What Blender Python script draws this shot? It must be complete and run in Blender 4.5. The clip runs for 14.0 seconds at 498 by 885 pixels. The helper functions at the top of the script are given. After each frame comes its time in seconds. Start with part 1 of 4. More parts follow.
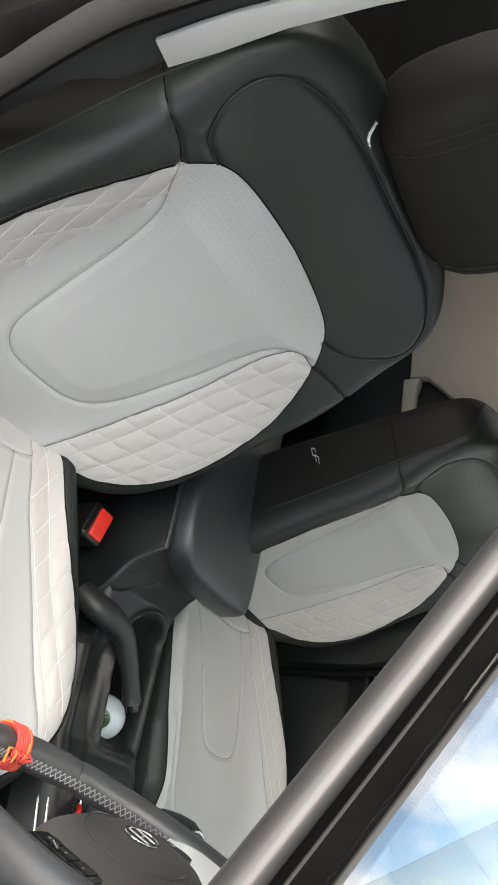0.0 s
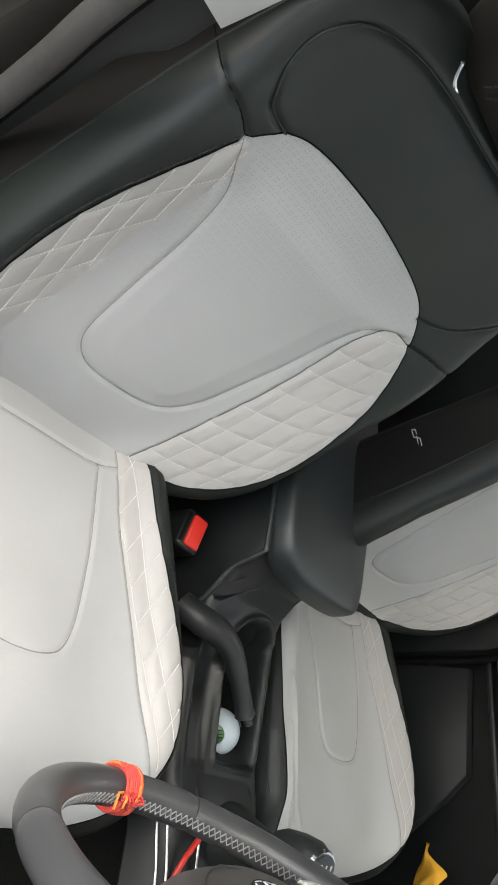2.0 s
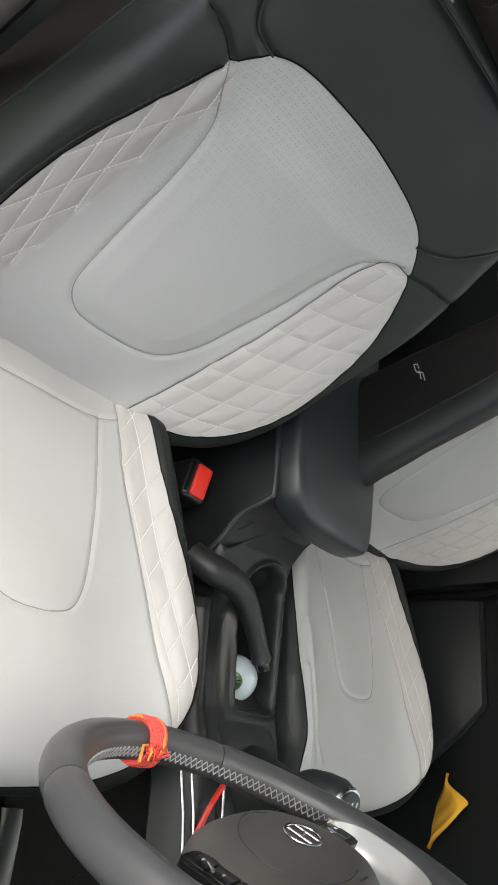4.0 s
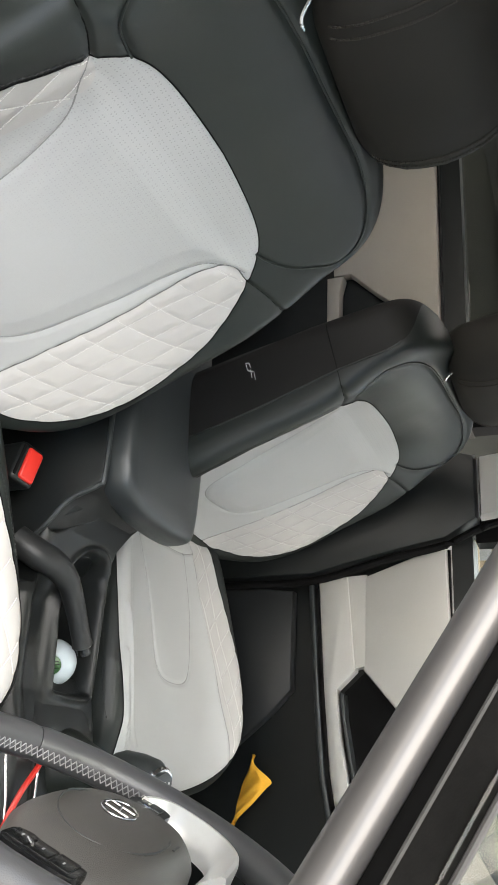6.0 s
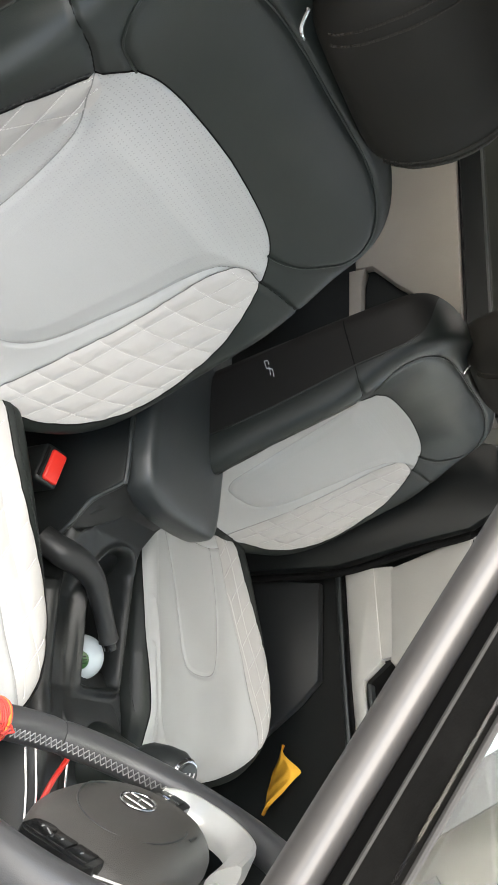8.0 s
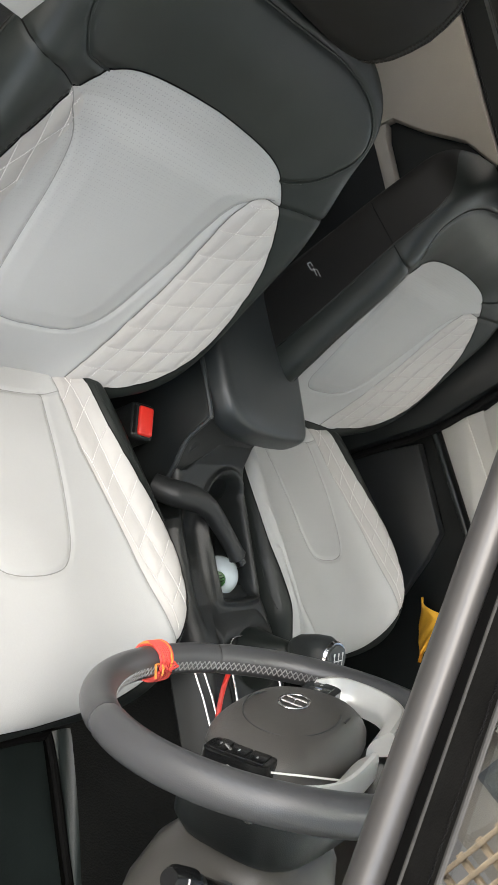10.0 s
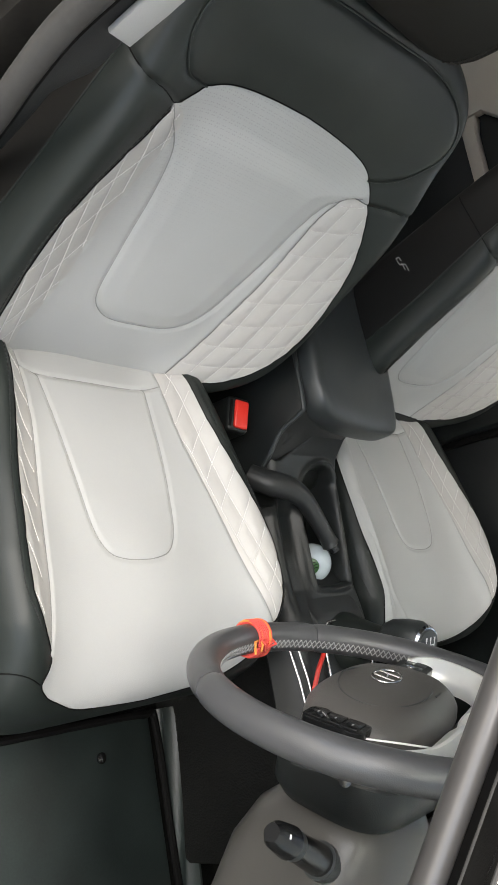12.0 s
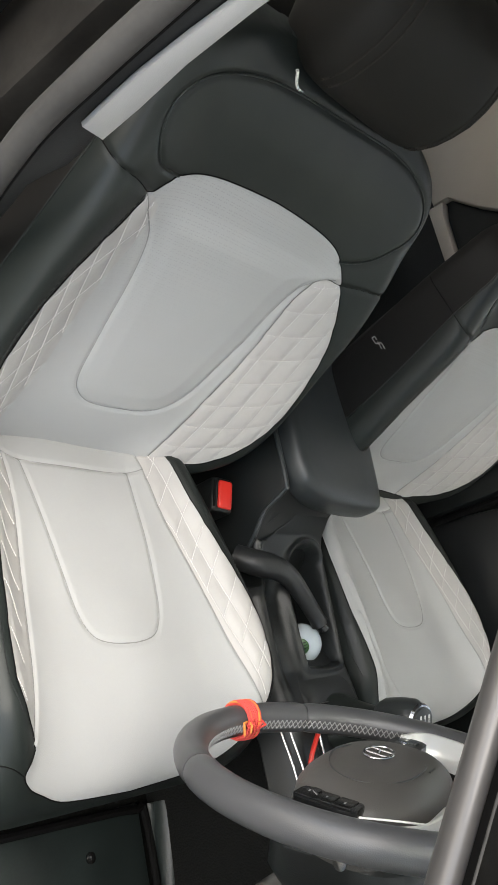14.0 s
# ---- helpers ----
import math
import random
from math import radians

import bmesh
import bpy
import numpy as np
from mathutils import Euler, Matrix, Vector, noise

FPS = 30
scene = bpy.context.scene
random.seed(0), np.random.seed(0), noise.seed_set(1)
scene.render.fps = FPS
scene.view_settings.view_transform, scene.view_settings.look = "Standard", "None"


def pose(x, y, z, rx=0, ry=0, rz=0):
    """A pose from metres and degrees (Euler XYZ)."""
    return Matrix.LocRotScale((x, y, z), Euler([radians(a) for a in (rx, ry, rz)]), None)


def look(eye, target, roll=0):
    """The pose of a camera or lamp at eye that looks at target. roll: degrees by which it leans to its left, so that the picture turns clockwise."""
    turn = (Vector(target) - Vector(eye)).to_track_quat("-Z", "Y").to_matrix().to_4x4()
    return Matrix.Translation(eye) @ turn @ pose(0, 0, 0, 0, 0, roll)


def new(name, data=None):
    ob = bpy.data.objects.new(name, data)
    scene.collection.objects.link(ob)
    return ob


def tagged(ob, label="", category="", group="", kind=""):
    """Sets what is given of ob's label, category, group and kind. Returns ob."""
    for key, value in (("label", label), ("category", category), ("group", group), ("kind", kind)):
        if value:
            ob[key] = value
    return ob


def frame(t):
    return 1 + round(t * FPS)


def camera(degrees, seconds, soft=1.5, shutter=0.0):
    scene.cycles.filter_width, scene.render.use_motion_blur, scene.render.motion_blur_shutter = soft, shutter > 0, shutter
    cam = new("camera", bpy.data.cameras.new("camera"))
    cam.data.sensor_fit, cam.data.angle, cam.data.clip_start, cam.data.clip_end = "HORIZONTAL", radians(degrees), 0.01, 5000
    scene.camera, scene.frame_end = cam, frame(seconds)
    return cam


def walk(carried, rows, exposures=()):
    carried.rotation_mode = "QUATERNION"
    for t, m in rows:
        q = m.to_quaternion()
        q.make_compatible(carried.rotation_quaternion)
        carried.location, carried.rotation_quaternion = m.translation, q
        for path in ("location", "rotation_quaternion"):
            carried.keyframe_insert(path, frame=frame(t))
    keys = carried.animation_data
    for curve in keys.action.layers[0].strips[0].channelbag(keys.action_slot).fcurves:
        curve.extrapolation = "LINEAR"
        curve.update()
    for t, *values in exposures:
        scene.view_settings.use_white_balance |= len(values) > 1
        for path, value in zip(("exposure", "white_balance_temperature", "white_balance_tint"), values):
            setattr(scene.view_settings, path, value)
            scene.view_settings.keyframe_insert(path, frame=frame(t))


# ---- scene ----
cam = camera(31.92, 14.0, soft=1.1)
PATH = [
    (0.0, 0.9654, 0.4647, 1.3360, 7.33, -64.22, -157.99),
    (0.5, 0.9528, 0.4292, 1.3266, 10.07, -62.76, -160.66),
    (1.0, 0.9466, 0.4241, 1.3238, 11.86, -60.88, -163.02),
    (1.5, 0.9269, 0.4193, 1.3111, 12.49, -59.17, -164.48),
    (2.0, 0.9189, 0.4129, 1.2985, 13.00, -57.49, -166.22),
    (2.2, 0.9166, 0.4127, 1.2985, 13.52, -56.92, -167.45),
    (4.3, 0.9056, 0.4078, 1.2794, 13.92, -57.21, -172.14),
    (4.5, 0.9074, 0.4068, 1.2809, 13.25, -58.70, -171.95),
    (5.0, 0.9189, 0.4096, 1.2812, 13.08, -62.59, -171.73),
    (5.5, 0.9281, 0.4131, 1.2834, 13.42, -65.78, -171.89),
    (6.0, 0.9346, 0.4166, 1.2865, 13.35, -68.85, -171.65),
    (6.5, 0.9366, 0.4131, 1.2805, 12.58, -71.48, -170.73),
    (7.0, 0.9382, 0.4118, 1.2783, 13.04, -71.84, -170.87),
    (7.2, 0.9389, 0.4141, 1.2836, 13.03, -70.76, -170.67),
    (9.3, 0.9886, 0.3874, 1.3541, 21.61, -60.25, 171.59),
    (9.5, 0.9988, 0.3782, 1.3610, 23.25, -58.57, 168.42),
    (10.0, 1.0121, 0.3763, 1.3782, 27.45, -54.79, 161.63),
    (10.5, 1.0298, 0.3768, 1.3819, 27.21, -51.90, 161.86),
    (11.0, 1.0425, 0.3736, 1.3843, 25.10, -49.77, 164.52),
    (11.5, 1.0468, 0.3828, 1.3910, 24.69, -49.16, 164.95),
    (12.0, 1.0538, 0.3921, 1.4000, 24.59, -49.20, 164.92),
    (12.5, 1.0575, 0.4010, 1.4003, 24.47, -49.31, 164.95),
    (13.0, 1.0553, 0.3998, 1.3993, 24.27, -49.44, 165.27),
    (13.5, 1.0493, 0.4034, 1.3986, 27.14, -49.70, 165.16),
    (14.0, 1.0511, 0.4073, 1.4053, 32.75, -48.90, 161.85),
]
# ---- end of path
EXPOSURES = [(t, e, 7060, 9.8) for t, e in ((0.0, 1.67), (2.0, 1.57), (4.5, 1.53), (6.0, 2.07), (7.2, 2.12), (9.5, 1.77), (11.0, 1.62), (14.0, 1.59))]
walk(cam, [(t, pose(x, y, z, rx, ry, rz)) for t, x, y, z, rx, ry, rz in PATH], EXPOSURES)

# ---------------------------------------------------------------- world and light
world = bpy.data.worlds.new("sky")
scene.world = world
world.use_nodes = True
wn = world.node_tree
sky = wn.nodes.new("ShaderNodeTexSky")
sky.sky_type, sky.sun_disc, sky.dust_density, sky.ozone_density = "NISHITA", False, 0.3, 2.0
sky.sun_elevation, sky.sun_rotation = radians(51), radians(97)
wn.nodes["Background"].inputs["Strength"].default_value = 0.15
# broken white cloud over the blue
clouds = wn.nodes.new("ShaderNodeTexNoise")
clouds.inputs["Scale"].default_value, clouds.inputs["Detail"].default_value, clouds.inputs["Distortion"].default_value = 3.2, 8, 0.4
cover = wn.nodes.new("ShaderNodeMapRange")
cover.inputs["From Min"].default_value, cover.inputs["From Max"].default_value = 0.42, 0.58
wn.links.new(clouds.outputs["Fac"], cover.inputs["Value"])
sky_mix = wn.nodes.new("ShaderNodeMix")
sky_mix.data_type = "RGBA"
sky_mix.inputs["B"].default_value = (11.0, 10.6, 10.2, 1)
wn.links.new(cover.outputs["Result"], sky_mix.inputs["Factor"])
wn.links.new(sky.outputs["Color"], sky_mix.inputs["A"])
wn.links.new(sky_mix.outputs["Result"], wn.nodes["Background"].inputs["Color"])
sun = new("sun", bpy.data.lights.new("sun", "SUN"))
sun.data.energy, sun.data.angle, sun.data.color = 1.5, radians(50), (1.0, 0.965, 0.91)
sun.matrix_world = look((0, 0, 0), (-0.62, 0.08, -0.78))


# ---------------------------------------------------------------- materials
def material(name, colour, rough=0.5, metal=0.0, grain=0.0, grain_size=400.0, blotch=0.1, blotch_size=6.0, coat=0.0, spec=0.5):
    """Principled surface with fine bump and uneven colour at two scales."""
    m = bpy.data.materials.new(name)
    m.use_nodes = True
    nt = m.node_tree
    b = nt.nodes["Principled BSDF"]
    b.inputs["Roughness"].default_value, b.inputs["Metallic"].default_value = rough, metal
    b.inputs["Coat Weight"].default_value, b.inputs["Specular IOR Level"].default_value = coat, spec
    co = nt.nodes.new("ShaderNodeTexCoord")
    n1 = nt.nodes.new("ShaderNodeTexNoise")
    n1.inputs["Scale"].default_value, n1.inputs["Detail"].default_value = blotch_size, 5
    nt.links.new(co.outputs["Object"], n1.inputs["Vector"])
    n2 = nt.nodes.new("ShaderNodeTexNoise")
    n2.inputs["Scale"].default_value, n2.inputs["Detail"].default_value = grain_size * 0.4, 3
    nt.links.new(co.outputs["Object"], n2.inputs["Vector"])
    mixn = nt.nodes.new("ShaderNodeMath")
    mixn.operation = "MULTIPLY_ADD"
    mixn.inputs[1].default_value = 0.3
    nt.links.new(n2.outputs["Fac"], mixn.inputs[0])
    nt.links.new(n1.outputs["Fac"], mixn.inputs[2])
    ramp = nt.nodes.new("ShaderNodeMapRange")
    ramp.inputs["From Min"].default_value, ramp.inputs["From Max"].default_value = 0.35, 0.95
    nt.links.new(mixn.outputs[0], ramp.inputs["Value"])
    mix = nt.nodes.new("ShaderNodeMix")
    mix.data_type = "RGBA"
    mix.inputs["A"].default_value = (*[c * (1 - blotch) for c in colour], 1)
    mix.inputs["B"].default_value = (*[min(1, c * (1 + blotch)) for c in colour], 1)
    nt.links.new(ramp.outputs["Result"], mix.inputs["Factor"])
    nt.links.new(mix.outputs["Result"], b.inputs["Base Color"])
    rr = nt.nodes.new("ShaderNodeMapRange")
    rr.inputs["To Min"].default_value, rr.inputs["To Max"].default_value = max(0.02, rough - 0.08), min(1, rough + 0.08)
    nt.links.new(n1.outputs["Fac"], rr.inputs["Value"])
    nt.links.new(rr.outputs["Result"], b.inputs["Roughness"])
    if grain:
        v = nt.nodes.new("ShaderNodeTexVoronoi")
        v.inputs["Scale"].default_value = grain_size
        nt.links.new(co.outputs["Object"], v.inputs["Vector"])
        bump = nt.nodes.new("ShaderNodeBump")
        bump.inputs["Strength"].default_value, bump.inputs["Distance"].default_value = grain, 0.001
        nt.links.new(v.outputs["Distance"], bump.inputs["Height"])
        nt.links.new(bump.outputs["Normal"], b.inputs["Normal"])
    return m


QUILTED = material("warm_grey_leatherette", (0.418, 0.405, 0.386), 0.38, grain=0.1, grain_size=1000, blotch=0.05)
LIGHT = material("light_grey_leatherette", (0.408, 0.411, 0.403), 0.38, grain=0.1, grain_size=1000, blotch=0.05)
DARK = material("black_leatherette", (0.0118, 0.0153, 0.0138), 0.45, grain=0.07, grain_size=1100, blotch=0.2, spec=0.36)
# brown-black matt cover, its colour lowered further for the shade beside the seat
SIDE = material("shade_darkened_matt_cover", (0.0088, 0.0082, 0.0072), 0.6, grain=0.07, grain_size=1100, blotch=0.2, spec=0.22)
BROWN = material("dark_brown_grey_fabric", (0.016, 0.0148, 0.0125), 0.65, grain=0.1, grain_size=1200, blotch=0.2, spec=0.25)
THREAD = material("white_thread", (0.72, 0.71, 0.685), 0.7, spec=.2)
HEAD_THREAD = material("brown_thread", (0.035, 0.031, 0.026), 0.7, spec=.2)
DARK_THREAD = material("dark_thread", (0.02, 0.02, 0.02), 0.7, spec=.2)
PLASTIC = material("black_grained_plastic", (0.0115, 0.0135, 0.0136), 0.36, grain=0.12, grain_size=1200, blotch=0.25, spec=0.32)
PLASTIC_SOFT = material("charcoal_plastic", (0.029, 0.0335, 0.0345), 0.37, grain=0.15, grain_size=1200, blotch=0.2)
POCKET = material("dark_charcoal_plastic", (0.019, 0.0205, 0.021), 0.42, grain=0.12, grain_size=1200, blotch=0.2, spec=0.35)
DASH = material("brown_charcoal_plastic", (0.060, 0.057, 0.052), 0.34, grain=0.07, grain_size=1100, blotch=0.15)
RIM = material("wheel_leather", (0.066, 0.067, 0.070), 0.34, grain=0.08, grain_size=1200, blotch=0.05, spec=0.6)
SILVER = material("satin_silver_paint", (0.8, 0.8, 0.78), 0.3, metal=0.4, blotch=0.06)
CHROME = material("chrome", (0.6, 0.6, 0.61), 0.2, metal=1.0, blotch=0.03)
RED = material("red_plastic", (0.62, 0.03, 0.02), 0.35)
RED_THREAD = material("red_cotton_thread", (0.80, 0.085, 0.07), 0.8, grain=0.6, grain_size=500, blotch=0.3, blotch_size=60)
ORANGE_THREAD = material("orange_cotton_thread", (0.8, 0.28, 0.06), 0.8, grain=0.6, grain_size=500)
DOOR_GREY = material("light_grey_door_trim", (0.46, 0.45, 0.42), 0.6, grain=0.3, grain_size=900, blotch=0.06)
STRIP_GREY = material("light_grey_pillar_trim", (0.37, 0.37, 0.36), 0.55, grain=0.1, grain_size=900, blotch=0.05)
RUBBER = material("black_rubber", (0.005, 0.005, 0.005), 0.7, blotch=0.3, spec=0.08)
SEAL = material("dusty_grey_rubber_seal", (0.055, 0.0535, 0.051), 0.6, spec=0.2, blotch=0.3, blotch_size=14)
# near-black paint; its strong brown blotches imitate reflections
BLOTCHED = material("reflection_blotched_paint", (0.019, 0.0175, 0.0155), 0.4, blotch=0.75, blotch_size=14, spec=0.3)
SEAL_DARK = material("dusty_black_rubber", (0.012, 0.0117, 0.011), 0.9, grain=0.1, grain_size=900, blotch=0.4, blotch_size=40, spec=0.06)
ROOF = material("dark_roof_sheet", (0.06, 0.06, 0.065), 0.7, blotch=0.2)
FENCE = material("weathered_timber", (0.32, 0.25, 0.17), 0.85, blotch=0.3, blotch_size=8)
# the grey door trim again, darker and browner as it gets less light
REAR_TRIM = material("dimmed_grey_door_trim", (0.36, 0.325, 0.275), 0.6, grain=0.2, grain_size=900, blotch=0.08)
PANE = material("dark_window_pane", (0.05, 0.06, 0.065), 0.15)
PAINT = material("dark_grey_metallic_paint", (0.092, 0.088, 0.086), 0.42, metal=0.5, blotch=0.08, coat=0.3)
CARPET = material("black_carpet", (0.009, 0.0095, 0.009), 0.95, grain=1.0, grain_size=300, blotch=0.3, spec=0.1)
MAT = material("black_vinyl_mat", (0.017, 0.024, 0.023), 0.42, grain=0.12, grain_size=700, blotch=0.6, blotch_size=9)
# two greys with the shade of the seam crevices put into the colour
SEAM_GREY = material("grey_seam_shade", (0.25, 0.25, 0.24), 0.8, spec=.2)
SEAM_DARK = material("dark_seam_shade", (0.12, 0.12, 0.115), 0.8, spec=.2)
YELLOW = material("yellow_cloth", (0.9, 0.45, 0.04), 0.85, grain=0.6, grain_size=700, blotch=0.15, blotch_size=20)
BALL = material("pale_blue_plastic", (0.5, 0.57, 0.6), 0.25)
GREEN = material("green_gel", (0.018, 0.085, 0.014), 0.35, blotch=0.8, blotch_size=200)
HEADLINER = material("grey_headliner", (0.35, 0.34, 0.31), 0.9, grain=0.3, grain_size=600)
ASPHALT = material("asphalt", (0.05, 0.0485, 0.045), 0.9, grain=0.8, grain_size=60, blotch=0.3, blotch_size=2)
# greenish concrete, coloured very dark for the dim outside
DIM_CONCRETE = material("dimmed_concrete", (0.014, 0.0145, 0.0105), 0.9, grain=0.6, grain_size=40, blotch=0.5, blotch_size=3)
BUILDING = material("concrete", (0.2, 0.185, 0.16), 0.85, blotch=0.2, blotch_size=1.5)
WHITE_PRINT = material("white_print", (0.7, 0.7, 0.68), 0.6)


def glass_material(name, tint, rough=0.0):
    m = bpy.data.materials.new(name)
    m.use_nodes = True
    b = m.node_tree.nodes["Principled BSDF"]
    b.inputs["Base Color"].default_value = (*tint, 1)
    b.inputs["Transmission Weight"].default_value, b.inputs["Roughness"].default_value, b.inputs["IOR"].default_value = 1.0, rough, 1.5
    return m


GLASS = glass_material("window_glass", (0.66, 0.71, 0.69))
TINTED = glass_material("tinted_glass", (0.3, 0.31, 0.29))
SCREEN = glass_material("windscreen_glass", (0.36, 0.39, 0.385))
HUB = material("grained_wheel_plastic", (0.074, 0.070, 0.0655), 0.42, grain=0.18, grain_size=1300, blotch=0.15)
LACE = material("grey_lacing_thread", (0.28, 0.28, 0.28), 0.6)
GLOSS = material("smooth_black_plastic", (0.008, 0.0085, 0.009), 0.24, blotch=0.1, spec=0.5)


# ---------------------------------------------------------------- building helpers
def thing(name, label, category, at=(0, 0, 0), group="", kind=""):
    ob = new(name)
    ob.location, ob.empty_display_size = at, 0.05
    return tagged(ob, label, category, group, kind)


def part(name, bm, mat, parent=None, label="", smooth=True, sharp=40):
    me = bpy.data.meshes.new(name)
    bm.normal_update()
    bm.to_mesh(me)
    bm.free()
    me.materials.append(mat)
    if smooth:
        me.shade_smooth()
        me.set_sharp_from_angle(angle=radians(sharp))
    ob = new(name, me)
    ob.parent = parent
    return tagged(ob, label)


def box(size, at=(0, 0, 0), bevel=0.004, m=None, segments=2, bm=None):
    """A bevelled box, added to bm if that is given."""
    own = bmesh.new()
    bmesh.ops.create_cube(own, size=1)
    bmesh.ops.scale(own, vec=size, verts=own.verts)
    if bevel:
        bmesh.ops.bevel(own, geom=own.edges[:], offset=bevel, segments=segments, profile=0.5, affect="EDGES")
    bmesh.ops.translate(own, vec=at, verts=own.verts)
    if m is not None:
        bmesh.ops.transform(own, matrix=m, verts=own.verts)
    if bm is None:
        return own
    return join(bm, own)


def join(bm, other):
    me = bpy.data.meshes.new("tmp")
    other.to_mesh(me)
    other.free()
    bm.from_mesh(me)
    bpy.data.meshes.remove(me)
    return bm


def smooth_line(points, n=12, closed=False):
    """Catmull-Rom curve through the points."""
    p = [np.array(q, float) for q in points]
    out = []
    last = len(p) if closed else len(p) - 1
    for i in range(last):
        if closed:
            a, b, c, d = p[i - 1], p[i], p[(i + 1) % len(p)], p[(i + 2) % len(p)]
        else:
            a, b, c, d = p[max(i - 1, 0)], p[i], p[i + 1], p[min(i + 2, len(p) - 1)]
        for k in range(n):
            t = k / n
            out.append(0.5 * (2 * b + (c - a) * t + (2 * a - 5 * b + 4 * c - d) * t * t + (3 * b - a - 3 * c + d) * t ** 3))
    if not closed:
        out.append(p[-1])
    return np.array(out)


def loft(rings, close_ring=True, caps=True, bm=None):
    """Skin between rings of equally many points."""
    own = bmesh.new() if bm is None else bm
    vs = [[own.verts.new(tuple(p)) for p in r] for r in rings]
    n = len(rings[0])
    for a, b in zip(vs[:-1], vs[1:]):
        for i in range(n if close_ring else n - 1):
            own.faces.new((a[i], a[(i + 1) % n], b[(i + 1) % n], b[i]))
    if caps and close_ring:
        own.faces.new(vs[0][::-1])
        own.faces.new(vs[-1])
    bmesh.ops.recalc_face_normals(own, faces=own.faces)
    return own


def tube(points, radius, sides=10, caps=True, bm=None, flat=1.0, up=(0, 0, 1)):
    """A round bar along points; radius may be a list; flat squeezes it along the second axis."""
    pts = [Vector(p) for p in points]
    rings = []
    for i, p in enumerate(pts):
        d = (pts[min(i + 1, len(pts) - 1)] - pts[max(i - 1, 0)]).normalized()
        ref = Vector(up) if abs(d.dot(Vector(up))) < 0.95 else Vector((1, 0, 0))
        u = d.cross(ref).normalized()
        v = u.cross(d)
        r = radius[i] if isinstance(radius, (list, tuple, np.ndarray)) else radius
        rings.append([p + u * (r * math.cos(2 * math.pi * k / sides)) + v * (r * flat * math.sin(2 * math.pi * k / sides)) for k in range(sides)])
    return loft(rings, True, caps, bm)


def rounded_rect(w, d, r, n=5):
    out = []
    for cx, cy, a0 in ((w / 2 - r, d / 2 - r, 0), (-w / 2 + r, d / 2 - r, 90), (-w / 2 + r, -d / 2 + r, 180), (w / 2 - r, -d / 2 + r, 270)):
        for k in range(n + 1):
            a = radians(a0 + 90 * k / n)
            out.append((cx + r * math.cos(a), cy + r * math.sin(a)))
    return out


def disc_stack(levels, sides=32, m=None):
    """A turned body: levels of (radius, height)."""
    bm = loft([[(r * math.cos(2 * math.pi * k / sides), r * math.sin(2 * math.pi * k / sides), h) for k in range(sides)] for r, h in levels])
    if m is not None:
        bmesh.ops.transform(bm, matrix=m, verts=bm.verts)
    return bm


def slab(outline, thickness, m, bevel=0.0):
    """A flat plate: outline in its own plane, thickness along local z, placed by m."""
    bm = loft([[(x, y, 0) for x, y in outline], [(x, y, thickness) for x, y in outline]])
    if bevel:
        edges = [e for e in bm.edges if len(e.link_faces) == 2 and any(len(f.verts) > 4 for f in e.link_faces)]
        bmesh.ops.bevel(bm, geom=edges, offset=bevel, segments=2, profile=0.5, affect="EDGES")
    bmesh.ops.transform(bm, matrix=m, verts=bm.verts)
    return bm


# distances in a panel's flat coordinates
def line_distance(P, line, closed=False):
    A = np.asarray(line)
    B = np.roll(A, -1, 0) if closed else A[1:]
    A = A if closed else A[:-1]
    best = np.full(len(P), 9.0)
    for a, b in zip(A, B):
        ab = b - a
        t = np.clip(((P - a) @ ab) / max(ab @ ab, 1e-12), 0, 1)
        best = np.minimum(best, np.hypot(*(P - a - t[:, None] * ab).T))
    return best


def inside(P, poly):
    x, y = P[:, 0], P[:, 1]
    res = np.zeros(len(P), bool)
    q = np.asarray(poly)
    for (x1, y1), (x2, y2) in zip(q, np.roll(q, -1, 0)):
        if y1 != y2:
            res ^= ((y1 > y) != (y2 > y)) & (x < (x2 - x1) * (y - y1) / (y2 - y1) + x1)
    return res


def region(P, poly):
    out = np.full(len(P), -.05)
    near = ((P > np.min(poly, 0) - .02) & (P < np.max(poly, 0) + .02)).all(1)
    if near.any():
        Q = P[near]
        out[near] = line_distance(Q, poly, True) * np.where(inside(Q, poly), 1, -1)
    return out


